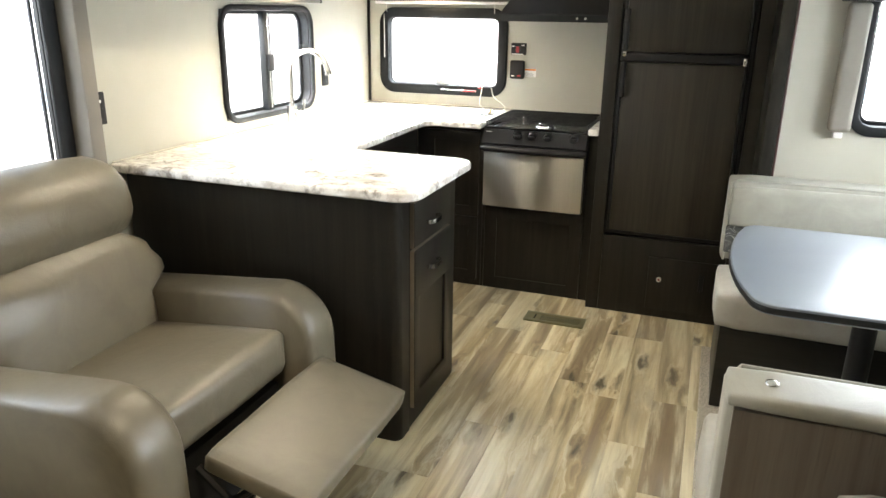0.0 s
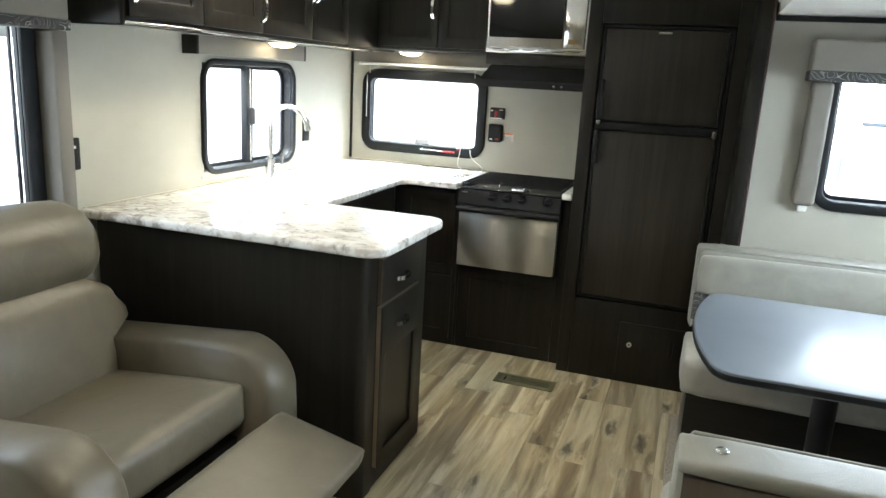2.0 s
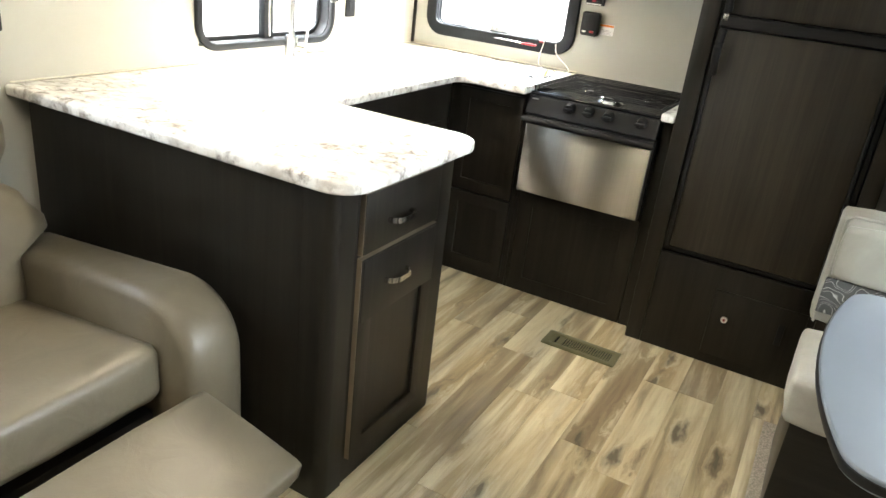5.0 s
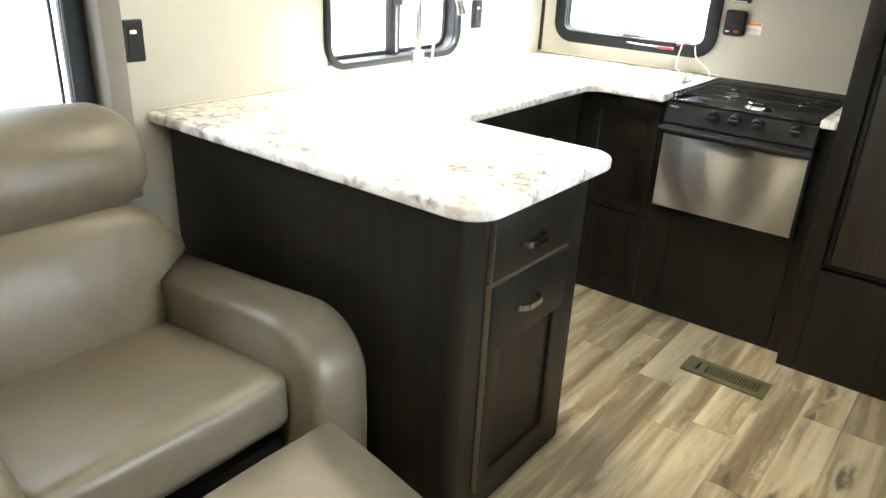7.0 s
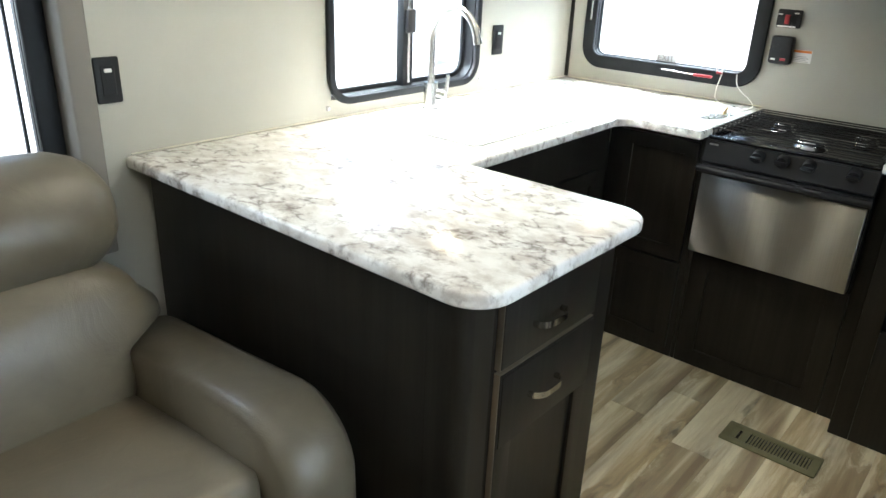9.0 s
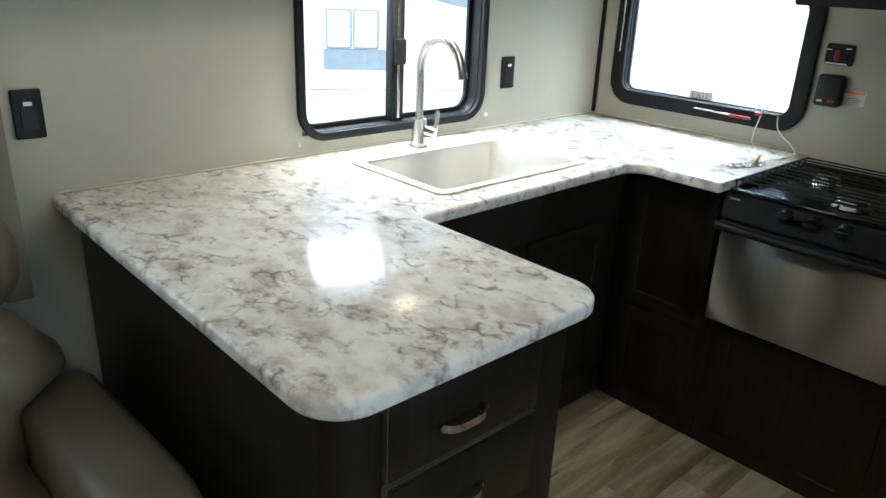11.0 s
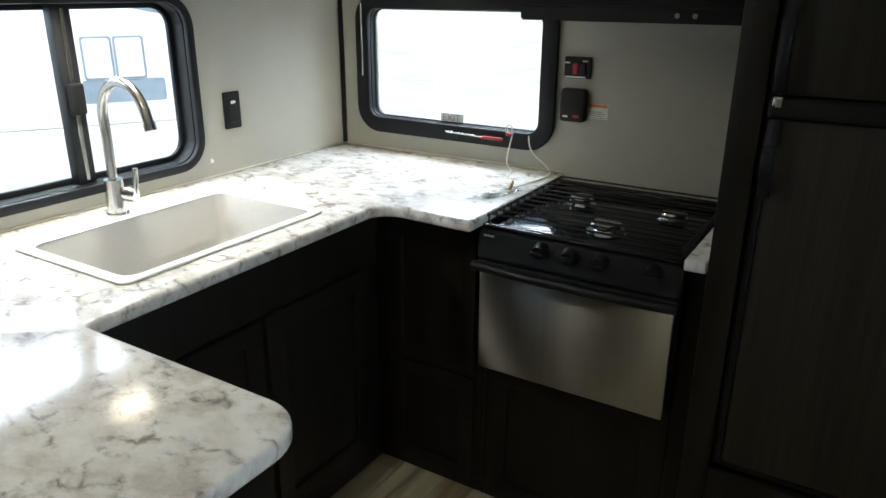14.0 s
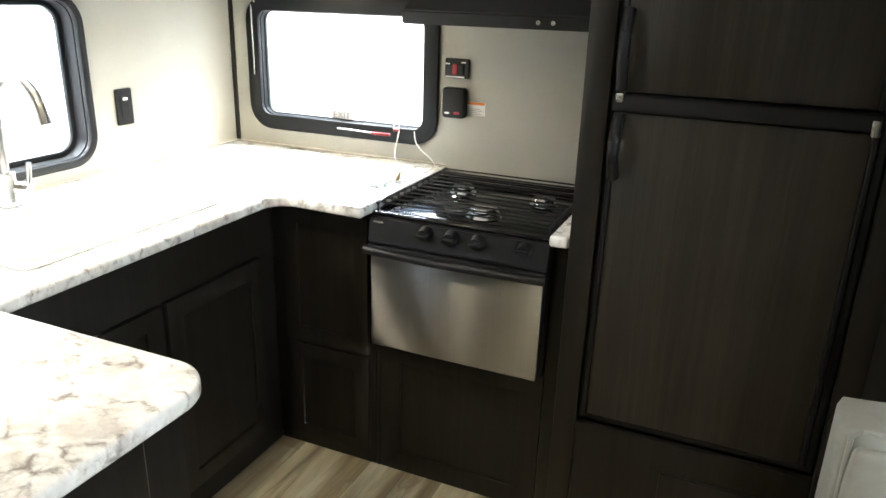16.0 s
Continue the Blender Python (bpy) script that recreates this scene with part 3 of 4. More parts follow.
part("face_board", box(0.06, 0.074, -1.545, -0.70, 1.478, 1.553, 0.002), VALANCE, v, "taupe face board")
part("end_board", box(0.001, 0.074, -1.563, -1.5455, 1.478, 1.553, 0.002), WOOD, v, "dark end board")
part("end_board", box(0.001, 0.074, -0.6995, -0.682, 1.478, 1.553, 0.002), WOOD, v, "dark end board")
v = thing("roller_blind", (0.48, -0.03, 1.49), "white blind rail with pull cords above the exit window", "blind")
part("head_rail", box(0.07, 0.905, -0.05, -0.023, 1.486, 1.502, 0.004), WHITE, v)
part("cord", rod((0.14, -0.04, 1.486), (0.14, -0.036, 1.44), 0.0018, 8), CORD, v)
part("cord", rod((0.80, -0.04, 1.486), (0.80, -0.036, 1.44), 0.0018, 8), CORD, v)
solid("trim_rear_board", box(0.02, 0.90, -0.02, -0.001, 1.503, 1.572, 0.002), VALANCE, (0.48, -0.01, 1.5), "taupe board above the exit window", "trim", kind="structure")

# ---- kitchen cabinets ----


def pull(parent, c, along, length=0.10, out=(1, 0, 0)):
    """A bowed flat strap handle with two posts."""
    c, a, o = Vector(c), Vector(along), Vector(out)
    side = a.cross(o)
    own, rings = bmesh.new(), []
    for k in range(15):
        w = k / 14
        p = c + a * (length * (w - 0.5)) + o * (0.010 + 0.018 * (1 - (2 * w - 1) ** 4))
        rings.append([own.verts.new(p + side * (0.0075 * i) + o * (0.002 * j)) for i, j in ((-1, -1), (1, -1), (1, 1), (-1, 1))])
    for s, e in zip(rings, rings[1:]):
        for k in range(4):
            own.faces.new((s[k], s[(k + 1) % 4], e[(k + 1) % 4], e[k]))
    own.faces.new(rings[0]), own.faces.new(rings[-1])
    h = part("handle", own, CHROME, parent, "brushed nickel strap handle")
    for s in (-0.5, 0.5):
        part("post", rod(c + a * (length * s), c + a * (length * s) + o * 0.012, 0.0065, 10), NICKEL, h)
    return h


def shaker(name, parent, side, origin, u0, u1, v0, v1, rail=0.055, handle=None, thick=0.018, mat=None):
    """A framed door or drawer front with a recessed panel."""
    m = facing(*origin, side)
    hole = rect(u0 + rail, u1 - rail, v0 + rail, v1 - rail)
    d = part(name, slab(rect(u0, u1, v0, v1), 0.001, thick, 0.002, 2, [hole], m), mat or WOOD, parent)
    part("panel", slab(rect(u0 + rail - 0.003, u1 - rail + 0.003, v0 + rail - 0.003, v1 - rail + 0.003), 0.0012, 0.008, m=m), WOOD, d)
    if handle:
        u, vv, up = handle
        n = m.to_3x3() @ Vector((0, 0, 1))
        p = m @ Vector((u, vv, thick))
        pull(d, p, (0, 0, 1) if up else m.to_3x3() @ Vector((1, 0, 0)), out=n)
    return d


PX0, PX1, PY0, PY1 = 0.03, 1.105, -2.09, -1.53
pen = thing("peninsula_cabinet", (0.6, -1.8, 0), "dark espresso peninsula cabinet with drawer and door", "cabinet")
part("back_panel", box(PX0, PX1 - 0.0903, PY0, PY0 + 0.018, 0.0, COUNTER - 0.0335, 0.0005, 1), WOOD, pen)
part("corner_post", slab(rounded([(PX1 - 0.09, PY0), (PX1, PY0), (PX1, PY0 + 0.088), (PX1 - 0.09, PY0 + 0.088)], [0, 0.032, 0, 0], 12), 0.0, COUNTER - 0.0335), WOOD, pen)
part("body", box(0.56, PX1 - 0.004, PY0 + 0.0885, PY1, 0.0, COUNTER - 0.0335, 0.002), WOOD, pen)
for v0, v1 in ((0.690, 0.845), (0.085, 0.678)):
    part("edge_band", slab(rect(-1.9866, -1.6264, v0 - 0.0016, v1 + 0.0016), 0.0012, 0.0155, 0, 2, [rect(-1.975, -1.638, v0 + 0.01, v1 - 0.01)], facing(PX1 - 0.004, 0, 0, "left")), EDGE, pen, "lighter brown edge band")
d = part("drawer_front", slab(rect(-1.985, -1.628, 0.690, 0.845), 0.001, 0.018, 0.003, 2, m=facing(PX1 - 0.004, 0, 0, "left")), WOOD, pen)
pull(d, (PX1 + 0.014, -1.832, 0.757), (0, 1, 0))
shaker("door", pen, "left", (PX1 - 0.004, 0, 0), -1.985, -1.628, 0.085, 0.678, 0.052, None)
pull(part("door_rail", box(PX1 + 0.0142, PX1 + 0.0172, -1.981, -1.632, 0.505, 0.675, 0.001), WOOD, pen), (PX1 + 0.0172, -1.832, 0.593), (0, 1, 0))

FX, FY = 0.532, -0.514
base = thing("sink_cabinet", (0.3, -1.0, 0), "dark espresso base cabinet under the sink", "cabinet")
part("body", box(0.02, FX - 0.02, PY1 + 0.004, -0.03, 0.0, 0.66, 0.001), WOOD, base)
part("face", box(FX - 0.019, FX, PY1 + 0.004, FY - 0.004, 0.0, COUNTER - 0.0335, 0.001), WOOD, base)
shaker("door", base, "left", (FX, 0, 0), -1.42, -1.02, 0.09, 0.70, 0.055)
shaker("door", base, "left", (FX, 0, 0), -1.00, -0.60, 0.09, 0.70, 0.055)
base = thing("corner_cabinet", (0.75, -0.3, 0), "dark espresso base cabinet beside the range", "cabinet")
part("body", box(FX + 0.002, 0.905, FY + 0.018, -0.03, 0.0, COUNTER - 0.0335, 0.001), WOOD, base)
part("face", box(FX + 0.002, 0.905, FY, FY + 0.0175, 0.0, COUNTER - 0.0335, 0.001), WOOD, base)
shaker("door", base, "rear", (0, FY, 0), 0.585, 0.885, 0.405, 0.855, 0.05)
shaker("door", base, "rear", (0, FY, 0), 0.585, 0.885, 0.04, 0.395, 0.05)
base = thing("range_cabinet", (1.18, -0.3, 0), "dark espresso panelled cabinet below the oven", "cabinet")
part("body", box(0.907, 1.503, FY + 0.018, -0.03, 0.0, 0.455, 0.001), WOOD, base)
part("stile", box(0.907, 0.921, FY, FY + 0.0175, 0.0, COUNTER - 0.0335, 0.001), WOOD, base)
part("stile", box(1.449, 1.503, FY, FY + 0.0175, 0.0, COUNTER - 0.0335, 0.001), WOOD, base)
shaker("panel_front", base, "rear", (0, FY + 0.0175, 0), 0.923, 1.447, 0.0, 0.462, 0.065, thick=0.0175)

# worktop
R = 0.085
outline = rounded([(0.001, -0.002), (0.001, -2.138), (1.180, -2.142), (1.180, -1.512), (0.640, -1.512), (0.626, -0.612), (0.917, -0.622), (0.917, -0.002)],
                  [0, 0.012, R, R, 0.012, 0.06, 0, 0], 10)
SINK = (0.145, 0.55, -1.37, -0.757)
top = thing("worktop", (0.5, -1.3, COUNTER - 0.04), "white marbled laminate worktop with brown-grey veins", "worktop")
part("slab", slab(outline, COUNTER - 0.032, COUNTER, 0.009, 4, [rect(SINK[0] + 0.014, SINK[1] - 0.014, SINK[2] + 0.014, SINK[3] - 0.014, 0.03)]), TOP, top)
part("caulk_bead", box(0.0005, 0.007, -2.12, -0.012, COUNTER + 0.0003, COUNTER + 0.005, 0.002, 2), CAULK, top, "cream caulk bead")
part("caulk_bead", box(0.02, 0.905, -0.008, -0.0005, COUNTER + 0.0003, COUNTER + 0.005, 0.002, 2), CAULK, top, "cream caulk bead")
solid("worktop_strip", slab(rounded([(1.452, -0.002), (1.452, -0.595), (1.503, -0.595), (1.503, -0.002)], [0, 0.004, 0, 0]), COUNTER - 0.032, COUNTER, 0.009, 4), TOP, (1.48, -0.3, COUNTER - 0.04),
      "narrow marbled laminate worktop strip beside the range", "worktop")

# sink and tap
sx0, sx1, sy0, sy1 = SINK
sink = thing("kitchen_sink", (0.35, -1.06, COUNTER), "white rectangular drop-in sink", "sink")
part("rim", slab(rect(sx0, sx1, sy0, sy1, 0.025), COUNTER + 0.0005, COUNTER + 0.007, 0.003, 3, [rect(sx0 + 0.028, sx1 - 0.024, sy0 + 0.028, sy1 - 0.026, 0.03)]), SINKWHITE, sink)
bowl = bmesh.new()
loops = []
for inset, depth, rr in ((0.0, 0.005, 0.03), (0.003, -0.004, 0.028), (0.01, -0.122, 0.03), (0.022, -0.147, 0.035), (0.05, -0.152, 0.035)):
    pts = rect(sx0 + 0.026 + inset, sx1 - 0.022 - inset, sy0 + 0.026 + inset, sy1 - 0.024 - inset, rr)
    loops.append([bowl.verts.new((x, y, COUNTER + depth)) for x, y in pts])
for s, e in zip(loops, loops[1:]):
    for k in range(len(s)):
        bowl.faces.new((s[k], s[(k + 1) % len(s)], e[(k + 1) % len(s)], e[k]))
bowl.faces.new(loops[-1])
bmesh.ops.solidify(bowl, geom=bowl.faces[:], thickness=-0.005)
part("bowl", bowl, SINKWHITE, sink)
part("drain", rod((0.35, -1.06, COUNTER - 0.1515), (0.35, -1.06, COUNTER - 0.146), 0.04, 24), NICKEL, sink, "brushed nickel drain")
tap = thing("kitchen_tap", (0.103, -1.066, COUNTER), "brushed nickel gooseneck kitchen tap", "tap")
tx, ty = 0.103, -1.066
part("base_ring", rod((tx, ty, COUNTER + 0.0005), (tx, ty, COUNTER + 0.006), 0.029, 28), NICKEL, tap)
part("body", rod((tx, ty, COUNTER + 0.006), (tx, ty, COUNTER + 0.095), 0.024, 28), NICKEL, tap)
neck = [(tx, ty, COUNTER + 0.095 + 0.0205 * k) for k in range(8)]
hx, hz, rr = tx + 0.110, COUNTER + 0.240, 0.110
for k in range(1, 20):
    a = math.pi - math.radians(160) * k / 19
    neck.append((hx + rr * math.cos(a), ty - 0.03 * k / 19, hz + rr * math.sin(a)))
neck.append((neck[-1][0] + 0.006, neck[-1][1], neck[-1][2] - 0.018))
part("spout", tube(neck, 0.0125, 20), NICKEL, tap)
tip = Vector(neck[-1])
part("nozzle", rod(tip + Vector((-0.002, 0, 0.006)), tip + Vector((0.003, 0, -0.012)), 0.0145, 20), NICKEL, tap)
hub = part("lever_hub", rod((tx + 0.01, ty + 0.012, COUNTER + 0.055), (tx + 0.045, ty + 0.03, COUNTER + 0.05), 0.018, 20), NICKEL, tap)
part("lever", tube([(tx + 0.04, ty + 0.03, COUNTER + 0.055), (tx + 0.045, ty + 0.034, COUNTER + 0.09), (tx + 0.047, ty + 0.036, COUNTER + 0.122)], 0.007, 12), NICKEL, hub)

# ---- range ----
RX0, RX1, RF = 0.922, 1.447, -0.572
rng = thing("gas_range", (1.18, -0.3, 0.46), "black three-burner gas range with stainless oven door", "range")
part("body", box(RX0 + 0.004, RX1 - 0.004, -0.515, -0.035, 0.465, 0.860, 0.002), BLACK, rng)
CT = 0.896
ctop = part("cooktop", slab(rect(RX0 - 0.003, RX1 + 0.003, RF + 0.004, -0.022, 0.012), CT - 0.012, CT, 0.005, 3, [rect(RX0 + 0.008, RX1 - 0.016, RF + 0.03, -0.045, 0.02)]), ENAMEL, rng, "glossy black enamel cooktop")
part("tray", box(RX0 + 0.002, RX1 - 0.01, RF + 0.024, -0.04, CT - 0.034, CT - 0.0125, 0.004), ENAMEL, ctop)
panel = bmesh.new()
prof = [(RF + 0.02, 0.8838), (RF - 0.002, 0.883), (RF - 0.018, 0.812), (RF - 0.010, 0.806), (RF + 0.05, 0.806), (RF + 0.05, 0.8838)]
a = [panel.verts.new((RX0 - 0.002, y, z)) for y, z in prof]
b2 = [panel.verts.new((RX1 + 0.002, y, z)) for y, z in prof]
for k in range(len(prof)):
    panel.faces.new((a[k], a[(k + 1) % len(prof)], b2[(k + 1) % len(prof)], b2[k]))
panel.faces.new(a), panel.faces.new(b2)
bmesh.ops.bevel(panel, geom=panel.edges[:], offset=0.003, segments=2, affect="EDGES")
cp = part("control_panel", panel, BLACK, rng, "black control panel")
part("print", box(RX0 + 0.012, RX0 + 0.042, RF - 0.0075, RF - 0.0045, 0.868, 0.873, 0), GREYPRINT, cp)
for kx in (1.100, 1.177, 1.256, 1.386):
    kb = part("knob", rod((kx, RF - 0.004, 0.862), (kx, RF - 0.030, 0.857), 0.021, 24, 0.018), BLACK, cp, "black control knob")
    part("grip", box(kx - 0.019, kx + 0.019, RF - 0.042, RF - 0.028, 0.852, 0.863, 0.003), BLACK, kb)
pts = [(RX0 - 0.006 + (RX1 - RX0 + 0.012) * k / 12, RF - 0.03 - 0.014 * (1 - (2 * k / 12 - 1) ** 2), 0.790) for k in range(13)]
hd = tube(pts, 0.0125, 12)
part("door_handle", hd, BLACK, rng, "black bowed oven handle")
part("handle_rail", box(RX0 - 0.002, RX1 + 0.002, RF - 0.02, RF + 0.02, 0.770, 0.803, 0.004), BLACK, rng)
part("oven_door", box(RX0 + 0.004, RX1 - 0.004, RF - 0.012, RF + 0.03, 0.482, 0.769, 0.005, 3), STEEL, rng, "brushed stainless oven door")
for bx, by, br in ((1.208, -0.415, 0.054), (1.058, -0.205, 0.044), (1.330, -0.22, 0.044)):
    bn = part("burner", rod((bx, by, CT - 0.0123), (bx, by, CT - 0.004), br, 28, br * 0.86), CHROME, ctop, "chrome gas burner")
    part("burner_ring", rod((bx, by, CT - 0.004), (bx, by, CT + 0.006), br * 0.72, 28), CHROME, bn)
    part("burner_cap", rod((bx, by, CT + 0.006), (bx, by, CT + 0.012), br * 0.82, 28, br * 0.7), CHROME, bn)
gx0, gx1 = RX0 + 0.003, RX1 - 0.010
gr = part("grate", rod((gx0, RF + 0.03, CT + 0.018), (gx0, -0.04, CT + 0.018), 0.0038, 8), IRON, ctop, "black wire grate")
part("side_wire", rod((gx1, RF + 0.03, CT + 0.018), (gx1, -0.04, CT + 0.018), 0.0038, 8), IRON, gr)
for k in range(12):
    gy = RF + 0.037 + k * 0.0435
    part("wire", tube([(gx0, gy, CT - 0.001), (gx0, gy, CT + 0.016), (gx0 + 0.006, gy, CT + 0.021), (gx1 - 0.006, gy, CT + 0.021), (gx1, gy, CT + 0.016), (gx1, gy, CT - 0.001)], 0.003, 6), IRON, gr)

# hood and microwave
hood = thing("range_hood", (1.19, -0.2, 1.39), "black sloped range hood above the range", "range hood")
hb = bmesh.new()
prof = [(-0.002, 1.412), (-0.405, 1.404), (-0.41, 1.440), (-0.33, 1.518), (-0.002, 1.518)]
a = [hb.verts.new((0.930 + 0.55 * max(0, z - 1.440), y, z)) for y, z in prof]
b2 = [hb.verts.new((1.500, y, z)) for y, z in prof]
for k in range(len(prof)):
    hb.faces.new((a[k], a[(k + 1) % len(prof)], b2[(k + 1) % len(prof)], b2[k]))
hb.faces.new(a), hb.faces.new(b2)
bmesh.ops.bevel(hb, geom=hb.edges[:], offset=0.004, segments=2, affect="EDGES")
part("shell", hb, BLACK, hood)
for bx in (1.33, 1.37):
    part("button", rod((bx, -0.405, 1.422), (bx, -0.414, 1.422), 0.006, 14), CHROME, hood)
mw = thing("microwave", (1.21, -0.2, 1.59), "stainless microwave with dark glass door", "microwave")
part("case", box(0.952, 1.462, -0.335, -0.02, 1.585, 1.86, 0.003), STEEL, mw)
part("trim_frame", slab(rect(0.945, 1.468, 1.580, 1.868), 0.336, 0.352, 0.003, 2, [rect(0.957, 1.456, 1.612, 1.856)], facing(0, 0, 0, "rear")), CHROME, mw, "bright steel trim frame")
md = part("door", box(0.958, 1.345, -0.362, -0.336, 1.613, 1.855, 0.003), STEEL, mw)
part("door_glass", slab(rect(0.962, 1.343, 1.655, 1.852, 0.01), 0.362, 0.366, 0.001, 1, m=facing(0, 0, 0, "rear")), DARKGLASS, md, "dark oven glass")
part("keypad", box(1.350, 1.455, -0.36, -0.336, 1.613, 1.855, 0.003), CHROME, mw, "mirror-bright keypad panel")
# This tan patch paints a coloured label's reflection on the keypad.
part("sticker", slab(rect(1.372, 1.420, 1.632, 1.656), 0.3605, 0.3613, m=facing(0, 0, 0, "rear")), TAN, mw, "tan patch painted for a label's reflection")
for k in range(6):
    part("vent_slot", slab(rect(0.985 + k * 0.078, 1.045 + k * 0.078, 1.594, 1.599), 0.3525, 0.3535, m=facing(0, 0, 0, "rear")), MATTEBLACK, mw)

# upper cabinets
up = thing("wall_cabinet", (0.15, -1.1, 1.56), "dark espresso wall cabinets above the sink", "cabinet", "wall cabinets")
part("body", box(0.002, 0.282, -2.195, -0.002, 1.562, CEILING - 0.002, 0.002), WOOD, up)
part("end_panel", box(0.002, 0.30, -2.212, -2.1955, 1.545, CEILING - 0.002, 0.012, 3), WOOD, up)
for u0, u1, hu, hz in ((-2.180, -1.812, -2.165, 1.67), (-1.808, -1.428, -1.443, 1.67), (-1.424, -1.023, -1.040, 1.79), (-1.019, -0.655, -1.003, 1.79)):
    shaker("door", up, "left", (0.283, 0, 0), u0, u1, 1.575, CEILING - 0.02, 0.06, (hu, hz, True))
part("filler", box(0.2835, 0.300, -0.651, -0.304, 1.568, CEILING - 0.01, 0.002), WOOD, up)
up.children[1]["label"] = "dark rounded end panel"
part("light_rail", box(0.266, 0.292, -2.19, -0.33, 1.552, 1.5615, 0.002), NICKEL, up, "bright metal edge strip")
up = thing("wall_cabinet", (0.6, -0.15, 1.57), "dark espresso wall cabinets above the exit window", "cabinet", "wall cabinets")
part("body", box(0.286, 0.943, -0.285, -0.002, 1.574, CEILING - 0.002, 0.002), WOOD, up)
shaker("door", up, "rear", (0, -0.286, 0), 0.32, 0.655, 1.59, CEILING - 0.02, 0.055, (0.628, 1.79, True))
shaker("door", up, "rear", (0, -0.286, 0), 0.661, 0.938, 1.59, CEILING - 0.02, 0.055)
up = thing("microwave_cabinet", (1.21, -0.15, 1.52), "dark espresso cabinet framing the microwave", "cabinet", "wall cabinets")
part("bottom_board", box(0.945, 1.503, -0.335, -0.002, 1.5195, 1.578, 0.002), WOOD_X, up)
part("top_board", box(0.945, 1.503, -0.335, -0.002, 1.870, CEILING - 0.002, 0.002), WOOD_X, up)
part("side_board", box(1.47, 1.503, -0.334, -0.002, 1.5785, 1.8695, 0.002), WOOD, up)


def puck(x, y, z, watts):
    p = thing("puck_light", (x, y, z), "round white puck light glowing warm under the cabinet", "lamp", "puck lights")
    part("rim", slab([(x + 0.072 * math.cos(k * math.pi / 16), y + 0.072 * math.sin(k * math.pi / 16)) for k in range(32)], z - 0.014, z - 0.0005, 0.004, 2), WHITE, p)
    dome = bmesh.new()
    bmesh.ops.create_uvsphere(dome, u_segments=24, v_segments=12, radius=1.0)
    dome.transform(Matrix.Translation((x, y, z - 0.0145)) @ Matrix.Diagonal((0.058, 0.058, 0.016, 1)))
    part("lens", dome, LENS, p, "frosted glowing lens")
    data = bpy.data.lights.new("puck_lamp", "SPOT")
    data.energy, data.color, data.shadow_soft_size, data.spot_size, data.spot_blend = watts, (1.0, 0.86, 0.68), 0.05, radians(125), 0.8
    new("puck_lamp", data).matrix_world = look((x, y, z - 0.04), (x, y, 0))


puck(0.165, -1.06, 1.562, 28.0)
puck(0.45, -0.165, 1.574, 6.0)

# ---- refrigerator in its tall cabinet ----
KX0, KX1, KF = 1.505, 2.270, -0.60
tall = thing("refrigerator_cabinet", (1.9, -0.3, 0), "tall dark espresso cabinet around the refrigerator", "cabinet")
part("side_panel", box(KX0, KX0 + 0.02, KF + 0.0205, -0.002, 0.0, CEILING - 0.002, 0.002), WOOD, tall)
part("back_body", box(KX0 + 0.0205, KX1, -0.52, -0.002, 0.0, CEILING - 0.002, 0.002), MATTEBLACK, tall)
part("stile", box(KX0, KX0 + 0.062, KF, KF + 0.02, 0.0, CEILING - 0.002, 0.002), WOOD, tall)
part("stile", box(2.15, KX1, KF, KF + 0.02, 0.0, CEILING - 0.002, 0.002), WOOD, tall)
part("lower_panel", box(KX0 + 0.0625, 2.1495, KF, KF + 0.02, 0.0, 0.402, 0.002), WOOD, tall)
part("upper_panel", box(KX0 + 0.0625, 2.1495, KF, KF + 0.02, 1.722, CEILING - 0.002, 0.002), WOOD, tall)
acc = part("access_door", box(1.80, 2.125, KF - 0.012, KF - 0.0005, 0.045, 0.315, 0.003), WOOD, tall, "dark access door")
part("lock", rod((1.855, KF - 0.012, 0.206), (1.855, KF - 0.02, 0.206), 0.012, 20), WHITE, acc, "round white lock")
part("lock_core", rod((1.855, KF - 0.0202, 0.206), (1.855, KF - 0.0215, 0.206), 0.005, 14), RED, acc)
part("latch", box(2.04, 2.062, KF - 0.018, KF - 0.0125, 0.17, 0.255, 0.003), BLACK, acc)
fr = thing("refrigerator", (1.86, -0.55, 0.41), "two-door refrigerator with espresso wood-panel doors", "refrigerator")
DX0, DX1 = 1.572, 2.143
part("surround", slab(rect(DX0 - 0.003, DX1 + 0.003, 0.408, 1.718), 0.525, 0.578, 0.002, 1, [rect(DX0 + 0.014, DX1 - 0.014, 0.422, 1.704)], facing(0, 0, 0, "rear")), BLACK, fr, "black plastic surround")
for z0, z1, lab in ((0.426, 1.236, "lower door"), (1.284, 1.700, "upper door")):
    dr = part("door", box(DX0 + 0.018, DX1 - 0.03, -0.585, -0.53, z0, z1, 0.003), FRIDGEWOOD, fr)
    part("edge_strip", box(DX0 + 0.006, DX0 + 0.0175, -0.592, -0.54, z0, z1, 0.003), BLACK, dr)
    part("hinge_strip", box(DX1 - 0.0295, DX1 - 0.018, -0.592, -0.54, z0, z1, 0.003), BLACK, dr)
    hz0, hz1 = (1.085, 1.232) if z0 < 1 else (1.295, 1.465)
    hp = [(DX0 + 0.022, -0.60 - 0.030 * math.sin(math.pi * k / 10), hz0 + (hz1 - hz0) * k / 10) for k in range(11)]
    part("handle", tube(hp, 0.0135, 12), BLACK, dr, "black moulded handle")
